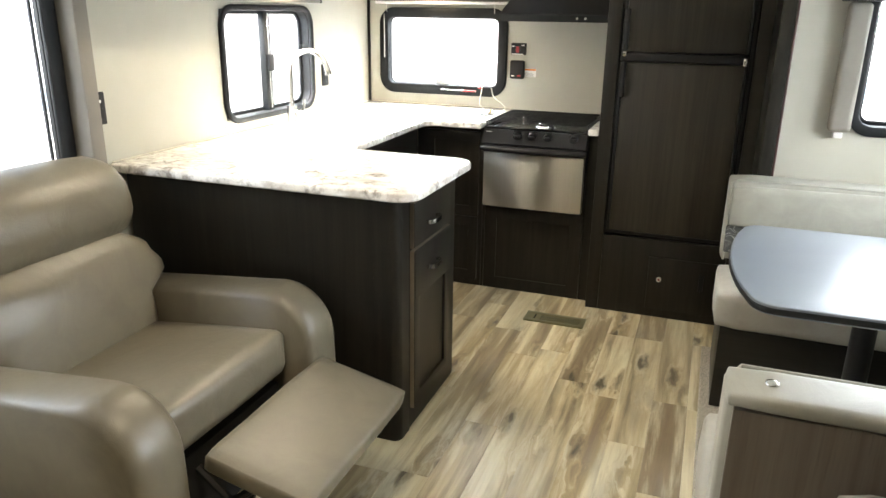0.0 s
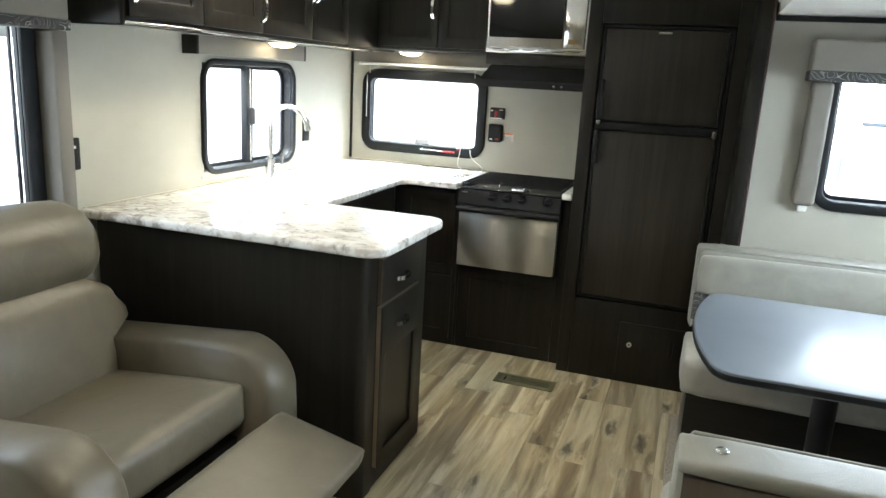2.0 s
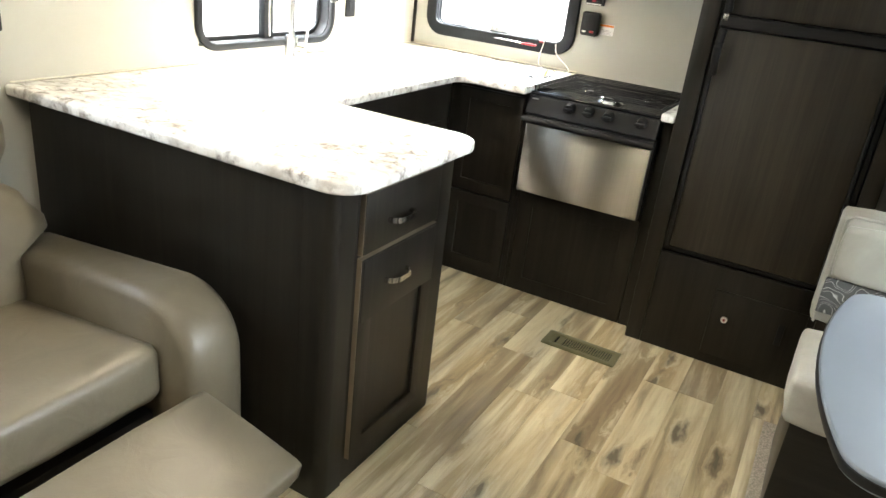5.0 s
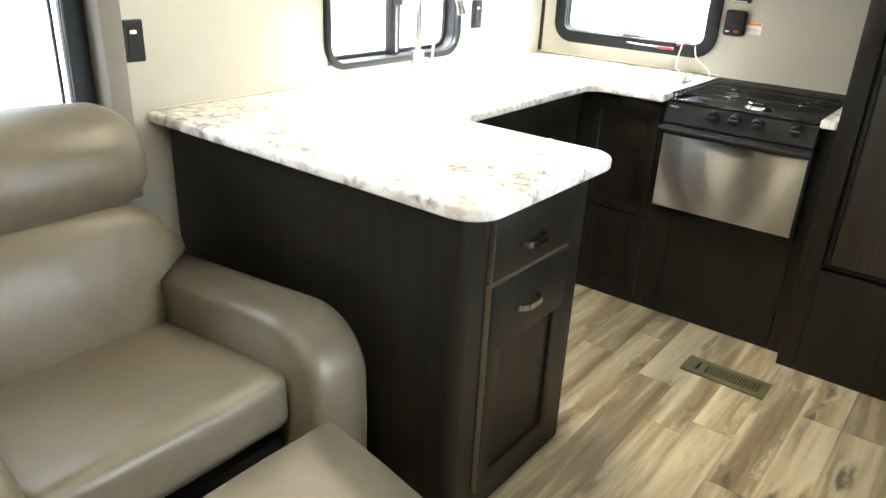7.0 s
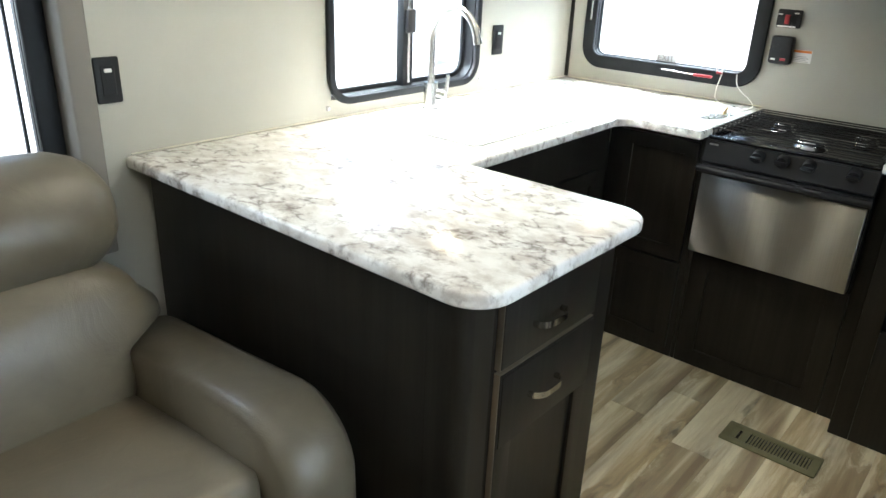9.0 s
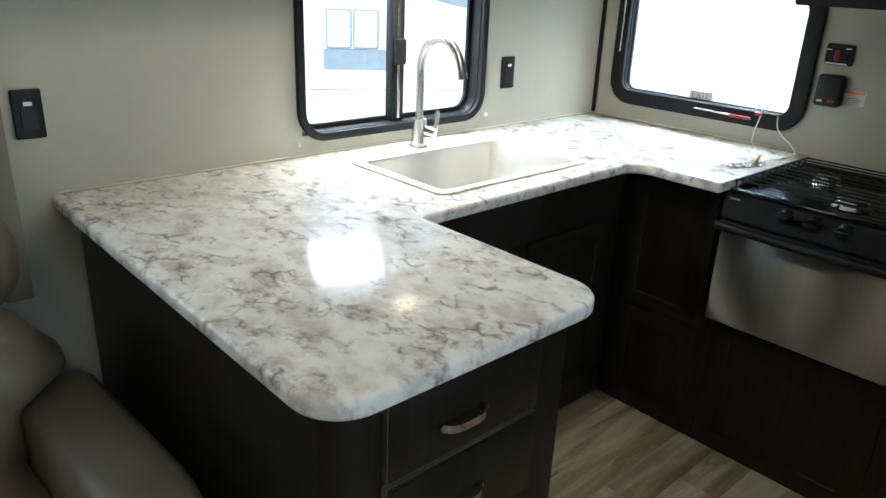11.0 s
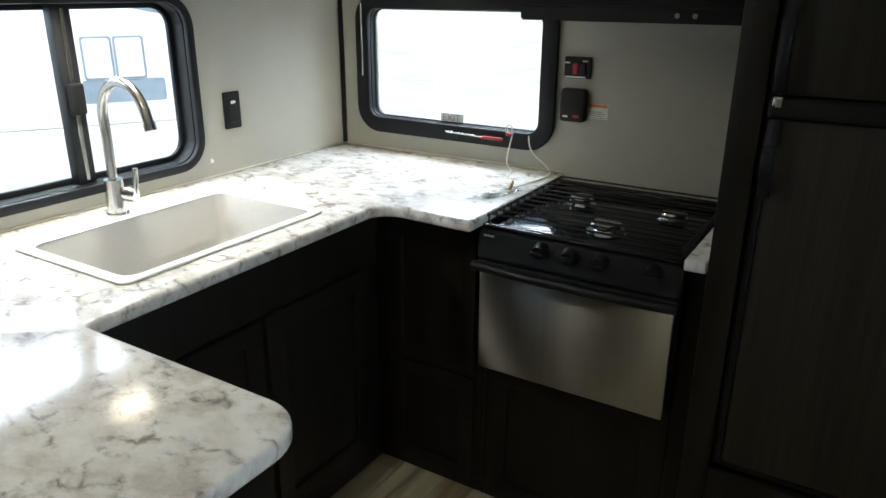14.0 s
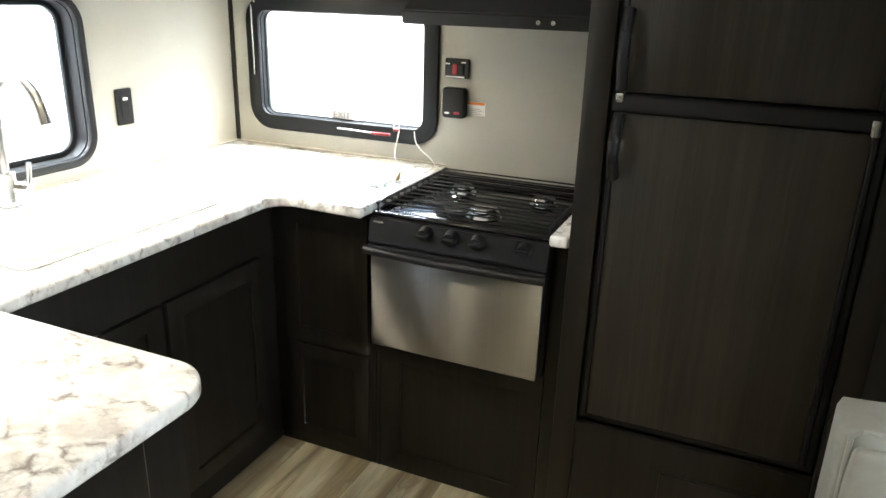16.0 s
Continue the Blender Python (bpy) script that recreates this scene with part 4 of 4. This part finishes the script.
bar = part("split_bar", box(DX0 + 0.004, DX1 - 0.016, -0.606, -0.54, 1.240, 1.280, 0.008, 3), BLACK, fr, "black bar between the doors")
part("hinge_cap", box(DX1 - 0.04, DX1 - 0.02, -0.612, -0.58, 1.232, 1.268, 0.004), NICKEL, bar)
part("latch_cap", box(DX0 + 0.012, DX0 + 0.03, -0.614, -0.58, 1.262, 1.284, 0.003), NICKEL, bar)
part("badge", box(1.82, 1.88, -0.5875, -0.5855, 1.680, 1.690, 0.0008), NICKEL, fr)

# ---- wall fittings ----


def outlet(y0, y1, z0, z1, label):
    o = thing("wall_outlet", (0, (y0 + y1) / 2, z0), label, "outlet", "black wall outlets")
    m = facing(0, 0, 0, "left")
    p = part("plate", slab(rect(y0, y1, z0, z1, 0.005), 0.0005, 0.009, 0.003, 3, m=m), BLACK, o)
    c = (y0 + y1) / 2
    part("insert", slab(rect(c - 0.017, c + 0.017, z0 + 0.02, z1 - 0.02, 0.003), 0.0092, 0.012, 0.001, 1, m=m), BLACK, p)
    part("test_button", slab(rect(c - 0.009, c + 0.009, z1 - 0.036, z1 - 0.027, 0.001), 0.0122, 0.014, m=m), WHITE, p, "small white button")
    for zz in (z0 + 0.034, z1 - 0.058):
        for s in (-0.006, 0.006):
            part("slot", slab(rect(c + s - 0.0012, c + s + 0.0012, zz, zz + 0.009), 0.0121, 0.0126, m=m), MATTEBLACK, p)


outlet(-2.188, -2.124, 1.055, 1.167, "black outlet plate on the beige wall by the peninsula")
outlet(-0.591, -0.525, 1.055, 1.170, "black outlet plate on the beige wall by the tap")
m = facing(0, 0, 0, "rear")
sw = thing("switch_panel", (0.935, 0, 1.21), "black tank monitor switch panel with red rocker", "switch")
p = part("plate", slab(rect(0.896, 0.983, 1.219, 1.284, 0.005), 0.0005, 0.010, 0.003, 3, m=m), BLACK, sw)
part("rocker", slab(rect(0.925, 0.943, 1.232, 1.266, 0.002), 0.0102, 0.015, 0.002, 2, m=m), RED, p, "dark red rocker")
part("rocker", slab(rect(0.949, 0.967, 1.232, 1.266, 0.002), 0.0102, 0.015, 0.002, 2, m=m), BLACK, p)
part("print", slab(rect(0.900, 0.968, 1.221, 1.226), 0.0102, 0.0106, m=m), WHITE, p)
part("print", slab(rect(0.898, 0.914, 1.264, 1.268), 0.0102, 0.0106, m=m), WHITE, p)
part("print", slab(rect(0.955, 0.972, 1.270, 1.274), 0.0102, 0.0106, m=m), WHITE, p)
lp = thing("gas_detector", (0.925, 0, 1.08), "black gas alarm on the beige wall", "alarm")
p = part("case", slab(rect(0.898, 0.980, 1.088, 1.190, 0.012), 0.0005, 0.034, 0.007, 3, m=m), BLACK, lp)
for k in range(4):
    part("grille_slot", slab(rect(0.909, 0.941, 1.136 + k * 0.010, 1.140 + k * 0.010), 0.0341, 0.0346, m=m), MATTEBLACK, p)
part("test_button", slab(rect(0.943, 0.963, 1.102, 1.111, 0.002), 0.0341, 0.036, m=m), RED, p)
part("print", slab(rect(0.909, 0.926, 1.102, 1.108), 0.0341, 0.0345, m=m), WHITE, p)
st = thing("warning_sticker", (1.01, 0, 1.10), "white warning sticker with an orange header", "sticker")
part("paper", slab(rect(0.971, 1.044, 1.099, 1.145), 0.0005, 0.0010, m=m), WHITE, st)
part("header", slab(rect(0.973, 1.042, 1.135, 1.144), 0.0011, 0.0014, m=m), ORANGE, st, "orange header band")
for k in range(4):
    part("print", slab(rect(0.976, 1.034 - 0.008 * (k % 2), 1.102 + 0.006 * k, 1.104 + 0.006 * k), 0.0011, 0.0014, m=m), GREYPRINT, st)
for yy, zz in ((-1.45, 0.949), (-0.657, 0.967)):
    solid("screw_cover", rod((0.0005, yy, zz), (0.006, yy, zz), 0.009, 12, 0.006), WHITE, (0, yy, zz - 0.009), "small white screw cover on the wall", "screw cover", "screw covers")

# ---- floor register ----
vent = thing("floor_register", (1.385, -0.835, 0.0), "olive bronze slotted metal floor register", "floor vent")
V0, V1, W0, W1 = 1.246, 1.542, -0.888, -0.768
part("rim", slab(rect(V0, V1, W0, W1, 0.006), 0.0005, 0.006, 0.002, 2, [rect(V0 + 0.028, V1 - 0.028, W0 + 0.028, W1 - 0.028, 0.004)]), VENT, vent)
# A flat black sheet paints the dark of the hollow beneath the slats.
part("cavity", box(V0 + 0.026, V1 - 0.026, W0 + 0.026, W1 - 0.026, 0.0004, 0.0016, 0), MATTEBLACK, vent)
part("damper_plate", slab(rect(V0 + 0.027, V0 + 0.078, W0 + 0.027, W1 - 0.027), 0.0017, 0.0056, 0.0006, 1, [rect(V0 + 0.044, V0 + 0.053, W0 + 0.032, W1 - 0.032)]), VENT, vent)
for k in range(19):
    vx = V0 + 0.086 + k * 0.0098
    part("slat", box(vx - 0.0030, vx + 0.0030, W0 + 0.027, W1 - 0.027, 0.0018, 0.0052, 0.0006, 1), VENT, vent)

# ---- recliner ----
ch = thing("recliner_chair", (0.5, -2.6, 0), "taupe leatherette recliner with its footrest raised", "recliner")
CY0, CY1 = -3.08, -2.16


def arm(y0, y1):
    """Padded arm: level top that rolls over into an upright front."""
    own = bmesh.new()
    zt, xf, r = 0.603, 0.918, 0.17
    prof = [(0.20, 0.06), (0.20, zt - 0.052)]
    for k in range(13):
        a = math.pi / 2 * (1 - k / 12)
        prof.append((xf - r + r * math.cos(a), zt - r + r * math.sin(a)))
    prof += [(xf + 0.004, 0.30), (xf - 0.002, 0.06)]
    # profile in x and z, swept across y with a crowned section
    steps = 9
    rings = []
    cx, cz = 0.55, 0.30
    for s in range(steps):
        w = s / (steps - 1)
        y = y0 + (y1 - y0) * w
        e = abs(2 * w - 1)
        inset = 0.028 * (1 - math.sqrt(max(0, 1 - e ** 2.6)))
        ring = []
        for x, z in prof:
            d = Vector((x - cx, z - cz)).normalized()
            ring.append(own.verts.new((x - d.x * inset, y, z - (d.y * inset if z > 0.1 else 0))))
        rings.append(ring)
    n = len(prof)
    for s, e in zip(rings, rings[1:]):
        for k in range(n):
            own.faces.new((s[k], s[(k + 1) % n], e[(k + 1) % n], e[k]))
    own.faces.new(rings[0]), own.faces.new(rings[-1])
    return own


part("armrest", arm(-2.335, CY1), TAUPE, ch, smooth=60)
part("armrest", arm(CY0, -2.905), TAUPE, ch, smooth=60)
st = cushion(0.30, 0.835, -2.90, -2.34, 0.315, 0.468, 0.035, 0.012, 2)
for v in st.verts:
    v.co.z += (v.co.x - 0.445) * 0.10
part("seat", st, TAUPE, ch, smooth=70)
bk = cushion(0.14, 0.36, -2.965, -2.30, 0.40, 0.755, 0.06, 0.03, 3, 22)
WING = ((0.30, 0.292), (0.55, 0.300), (0.610, 0.388), (0.69, 0.345), (0.76, 0.287), (0.90, 0.24))
for v in bk.verts:
    # the back spreads into wings that rest above the arms
    z = v.co.z
    for (za, wa), (zb, wb) in zip(WING, WING[1:]):
        if za <= z < zb:
            k = (z - za) / (zb - za)
            k = k * k * (3 - 2 * k)
            v.co.y = -2.6325 + (v.co.y + 2.6325) * (wa + (wb - wa) * k) / 0.3325
    v.co.x -= (z - 0.42) * 0.20
part("backrest", bk, TAUPE, ch, smooth=70)
hp = cushion(0.055, 0.285, -2.99, -2.275, 0.728, 0.985, 0.11, 0.02, 4)
for v in hp.verts:
    v.co.x -= (v.co.z - 0.73) * 0.14
part("headrest", hp, TAUPE, ch, smooth=70)
part("seat_base", box(0.14, 0.80, -2.90, -2.345, 0.06, 0.312, 0.01), MATTEBLACK, ch, "dark seat base")
for fx in (0.26, 0.84):
    for fy in (-3.0, -2.25):
        part("foot", rod((fx, fy, 0.0), (fx, fy, 0.0605), 0.022, 14), BLACK, ch)
fs = cushion(0.0, 0.30, -2.895, -2.325, -0.028, 0.028, 0.013, 0.006, 5)
fs.transform(Matrix.Translation((0.935, 0, 0.397)) @ Matrix.Rotation(radians(12.5), 4, "Y"))
ft = part("footrest", fs, TAUPE, ch, "raised padded footrest", smooth=70)
for yy in (-2.78, -2.44):
    part("linkage", tube([(0.80, yy, 0.12), (0.95, yy, 0.22), (1.09, yy, 0.335)], 0.012, 6), IRON, ft, "black steel linkage")
    part("linkage", tube([(0.80, yy + 0.02, 0.26), (0.93, yy + 0.02, 0.16), (1.06, yy + 0.02, 0.345)], 0.012, 6), IRON, ft, "black steel linkage")

# ---- dinette ----


def dinette_bench(name, label, back, front, button, x0):
    """A bench whose backrest stands at y = back and whose seat reaches to y = front."""
    s = 1 if front < back else -1
    b = thing(name, (2.7, (back + front) / 2, 0.018), label, "bench", "dinette benches")
    x1 = OUT_X - 0.01
    lo, hi = sorted((back - s * 0.012, front + s * 0.04))
    part("plinth", box(x0 + 0.025, x1, lo, hi, 0.0185, 0.352, 0.004), WOOD_X, b, "dark espresso bench box")
    lo, hi = sorted((back - s * 0.14, front))
    part("seat", cushion(x0, x1, lo, hi, 0.354, 0.495, 0.03, 0.008, 6), CREAM, b, smooth=70)
    lo, hi = sorted((back, back - s * 0.135))
    zt = 0.835
    core = part("backrest", cushion(x0 + 0.002, x1, lo, hi, 0.497, zt, 0.022, 0.0, 7), PALE, b, smooth=70)
    lo, hi = sorted((back - s * 0.125, back - s * 0.158))
    part("pad", cushion(x0 + 0.022, x1 - 0.02, lo, hi, 0.648, zt - 0.025, 0.016, 0.006, 8), PALE, core, smooth=70)
    lo, hi = sorted((back - s * 0.13, back - s * 0.142))
    part("band", box(x0 + 0.012, x1 - 0.01, lo, hi, 0.535, 0.645, 0.004), SWIRL, core, "grey swirl-patterned band")
    part("piping", tube([(x0 + 0.016, back - s * 0.128, 0.50), (x0 + 0.016, back - s * 0.130, zt - 0.018), (x0 + 0.03, back - s * 0.130, zt - 0.004), (x1 - 0.01, back - s * 0.130, zt - 0.004)], 0.0045, 8), PALE, core)
    if button:
        part("backboard", box(x0 + 0.035, x1, back + 0.0005, back + 0.0185 if s > 0 else back - 0.0185, 0.0185, 0.787, 0.002) if s > 0 else box(x0 + 0.016, x1, back - 0.0185, back - 0.0005, 0.0185, 0.819, 0.002), GREYBOARD, b, "grey-brown wood-grain back board")
        part("roll", cushion(x0 + 0.004, x1, back - 0.022, back + 0.10, 0.820, 0.848, 0.012, 0.002, 9), PALE, core, smooth=70)
        dome = bmesh.new()
        bmesh.ops.create_uvsphere(dome, u_segments=16, v_segments=8, radius=1.0)
        dome.transform(Matrix.Translation((x0 + 0.075, back + 0.04, 0.850)) @ Matrix.Diagonal((0.012, 0.012, 0.006, 1)))
        part("button", dome, CHROME, core, "chrome button")
    return b


dinette_bench("dinette_bench", "pale grey upholstered dinette bench against the slide-out wall", -0.965, -1.49, False, 2.097)
dinette_bench("dinette_bench", "pale grey upholstered dinette bench with wooden back board", -2.92, -2.34, True, 2.072)
tb = thing("dinette_table", (2.7, -1.84, 0.018), "dark glossy dinette table with rounded end on a post", "table")
tx1 = OUT_X - 0.012
end = [(2.104 + 0.062 * abs(k / 6 - 1) ** 2.2, -1.445 - 0.79 * k / 12) for k in range(13)]
tl = rounded([(tx1, -2.235), (tx1, -1.445), *end], [0.01, 0.01, 0.07] + [0] * 11 + [0.07], 8)
tp = part("tabletop", slab(tl, 0.722, 0.75, 0.005, 3), TABLETOP, tb, "glossy reflecting table top")
part("edge_band", slab([(2.7 + (x - 2.7) * 1.004, -1.84 + (y + 1.84) * 1.005) for x, y in tl], 0.726, 0.744, 0.004, 2), BLACK, tp, "black rubber edge band")
part("post", rod((2.50, -1.84, 0.04), (2.50, -1.84, 0.7215), 0.034, 24), BLACK, tb)
part("foot_plate", rod((2.50, -1.84, 0.0185), (2.50, -1.84, 0.0398), 0.12, 28, 0.06), BLACK, tb)
part("post", rod((3.06, -1.84, 0.04), (3.06, -1.84, 0.7215), 0.034, 24), BLACK, tb)
part("foot_plate", rod((3.06, -1.84, 0.0185), (3.06, -1.84, 0.0398), 0.12, 28, 0.06), BLACK, tb)
so = thing("sofa", (2.8, -3.7, 0.018), "cream leatherette sofa in the slide-out", "sofa")
part("armrest", cushion(2.232, 3.2, -3.20, -2.985, 0.02, 0.76, 0.05, 0.012, 11), CREAM, so, smooth=70)
part("armrest", cushion(2.255, 3.2, -4.55, -4.38, 0.02, 0.66, 0.05, 0.012, 12), CREAM, so, smooth=70)
part("seat", cushion(2.33, 3.1, -4.375, -3.205, 0.16, 0.44, 0.05, 0.012, 13), CREAM, so, smooth=70)
part("backrest", cushion(3.03, 3.28, -4.375, -3.205, 0.42, 0.86, 0.06, 0.02, 14), CREAM, so, smooth=70)

# ---- ceiling lights ----


def ceiling_light(x, y, watts):
    c = thing("ceiling_light", (x, y, CEILING), "unseen round flush ceiling light with warm glowing lens", "lamp", "ceiling lights")
    part("rim", slab([(x + 0.085 * math.cos(k * math.pi / 18), y + 0.085 * math.sin(k * math.pi / 18)) for k in range(36)], CEILING - 0.02, CEILING - 0.0005, 0.005, 2), WHITE, c)
    dome = bmesh.new()
    bmesh.ops.create_uvsphere(dome, u_segments=24, v_segments=12, radius=1.0)
    dome.transform(Matrix.Translation((x, y, CEILING - 0.0205)) @ Matrix.Diagonal((0.07, 0.07, 0.018, 1)))
    part("lens", dome, LENS, c, "frosted glowing lens")
    data = bpy.data.lights.new("ceiling_lamp", "SPOT")
    data.energy, data.color, data.shadow_soft_size, data.spot_size, data.spot_blend = watts, (1.0, 0.84, 0.64), 0.07, radians(160), 0.5
    new("ceiling_lamp", data).matrix_world = look((x, y, CEILING - 0.05), (x, y, 0))


# The last two are added out of view to brighten floor, recliner and front.
for lx, ly, lw in ((0.70, -1.57, 11.0), (1.30, -2.9, 7.5), (1.30, -4.9, 6.0)):
    ceiling_light(lx, ly, lw)

# ---- outdoors ----
ground = bmesh.new()
bmesh.ops.create_grid(ground, x_segments=8, y_segments=8, size=400)
ground.transform(Matrix.Translation((0, 0, -0.75)))
solid("ground", ground, GROUND, (0, 0, -0.75), "pale gravel sales lot", "ground", kind="structure")


def trailer(x, y, turn, length, label, wheels=True):
    """A parked travel trailer with windows, stripe, door and wheels."""
    t = thing("travel_trailer", (0, 0, -0.75), label, "trailer", "parked trailers")
    h = length / 2
    prof = rounded([(-h, 0.0), (h, 0.0), (h + 0.35, 0.9), (h, 2.45), (-h, 2.45)], [0.12, 0.3, 0.5, 0.5, 0.2], 6)
    m = facing(0, 0, -0.75 + 0.55, "rear")
    part("body", slab(prof, -2.4, 0.0, 0.03, 2, m=m), RVWHITE, t)
    part("stripe", slab(rect(-h + 0.02, h, 0.55, 0.85), 0.001, 0.006, m=m), RVBLUE, t)
    part("skirt", slab(rect(-h + 0.02, h - 0.05, 0.02, 0.22), 0.001, 0.006, m=m), RVBLUE, t)
    for u in (-h + 0.6, -h + 2.3, h - 1.3):
        w = part("window", slab(rect(u, u + 0.9, 1.25, 1.85, 0.08), 0.001, 0.02, 0.005, 2, m=m), RVBLUE, t)
        part("pane", slab(rect(u + 0.05, u + 0.85, 1.30, 1.80, 0.06), 0.0205, 0.024, m=m), RVGLASS, w)
    d = part("door", slab(rect(0.35, 1.05, 0.15, 2.0, 0.06), 0.007, 0.03, 0.005, 2, m=m), RVWHITE, t)
    part("door_window", slab(rect(0.5, 0.9, 1.3, 1.8, 0.04), 0.0305, 0.034, m=m), RVGLASS, d)
    part("awning", tube([(-h + 0.4, -0.12, 2.05), (h - 0.6, -0.12, 2.05)], 0.08, 14), RVBLUE, t)
    for u in (-0.55, 0.4) if wheels else ():
        wh = part("wheel", rod((u, -0.02, -0.4), (u, 0.22, -0.4), 0.345, 24), TYRE, t)
        part("rim", rod((u, -0.024, -0.4), (u, -0.04, -0.4), 0.2, 20), CHROME, wh)
    t.matrix_world = pose(x, y, -0.75, 0, 0, turn)


trailer(3.6, 7.0, -8, 6.5, "white travel trailer with blue-grey stripe parked on gravel")


def motor_bus(x, y, turn, length, label):
    """A low motor home: a row of upright windows above a dark waist band."""
    t = thing("motor_home", (0, 0, -0.75), label, "motor home")
    h = length / 2
    m = facing(0, 0, -0.75 + 0.14, "rear")
    prof = rounded([(-h, -0.135), (h, -0.135), (h + 0.2, 0.9), (h, 2.3), (-h, 2.3)], [0.1, 0.2, 0.4, 0.4, 0.2], 6)
    part("body", slab(prof, -2.2, 0.0, 0.03, 2, m=m), RVWHITE, t)
    part("waist_band", slab(rect(-0.56, 0.75, 0.24, 0.62, 0.05), 0.001, 0.006, m=m), RVBLUE, t)
    for u in (-0.51, -0.01):
        w = part("window", slab(rect(u, u + 0.48, 0.63, 1.33, 0.05), 0.001, 0.02, 0.005, 2, m=m), RVBLUE, t)
        # The sky's reflection is put into the pane's pale colour.
        part("pane", slab(rect(u + 0.035, u + 0.445, 0.66, 1.30, 0.04), 0.0205, 0.024, m=m), SKYPANE_LABEL, w, "window pane painted pale for reflected sky")
    part("stripe", slab(rounded([(0.1, 1.82), (h - 0.1, 1.22), (h - 0.1, 1.45), (0.3, 1.95)], [0.02] * 4, 3), 0.001, 0.006, m=m), RVBLUE, t)
    t.matrix_world = pose(x, y, -0.75, 0, 0, turn)


motor_bus(-9.5, 5.55, 60, 6.2, "white skirted motor home with blue-grey window band on gravel")

# ---- floor planks ----
lengths = {}
for L in (0.61, 0.92, 1.22):
    me = finish("plank", box(-0.0643, 0.0643, -L / 2 + 0.0005, L / 2 - 0.0005, -0.0058, 0.0, 0.0008, 1), PLANK, 0)
    lengths[L] = me
rnd = random.Random(7)
COL = 0.1292
for c in range(17):
    px = -0.02 + COL / 2 + c * COL
    if px > 2.16:
        break
    y = 0.03 - rnd.random() * 0.6
    first = True
    while y > -6.0:
        L = rnd.choice([w for w in (0.61, 0.92, 1.22) if y - w > -6.655])
        if first:
            y += L * rnd.random() * 0.3
            first = False
        if y - L < 0.05:
            ob = new("plank", lengths[L])
            ob.parent = floor
            ob.location = Vector((px, min(y, 0.05) - L / 2, 0)) - base_of[floor.name]
        y = min(y, 0.05) - L
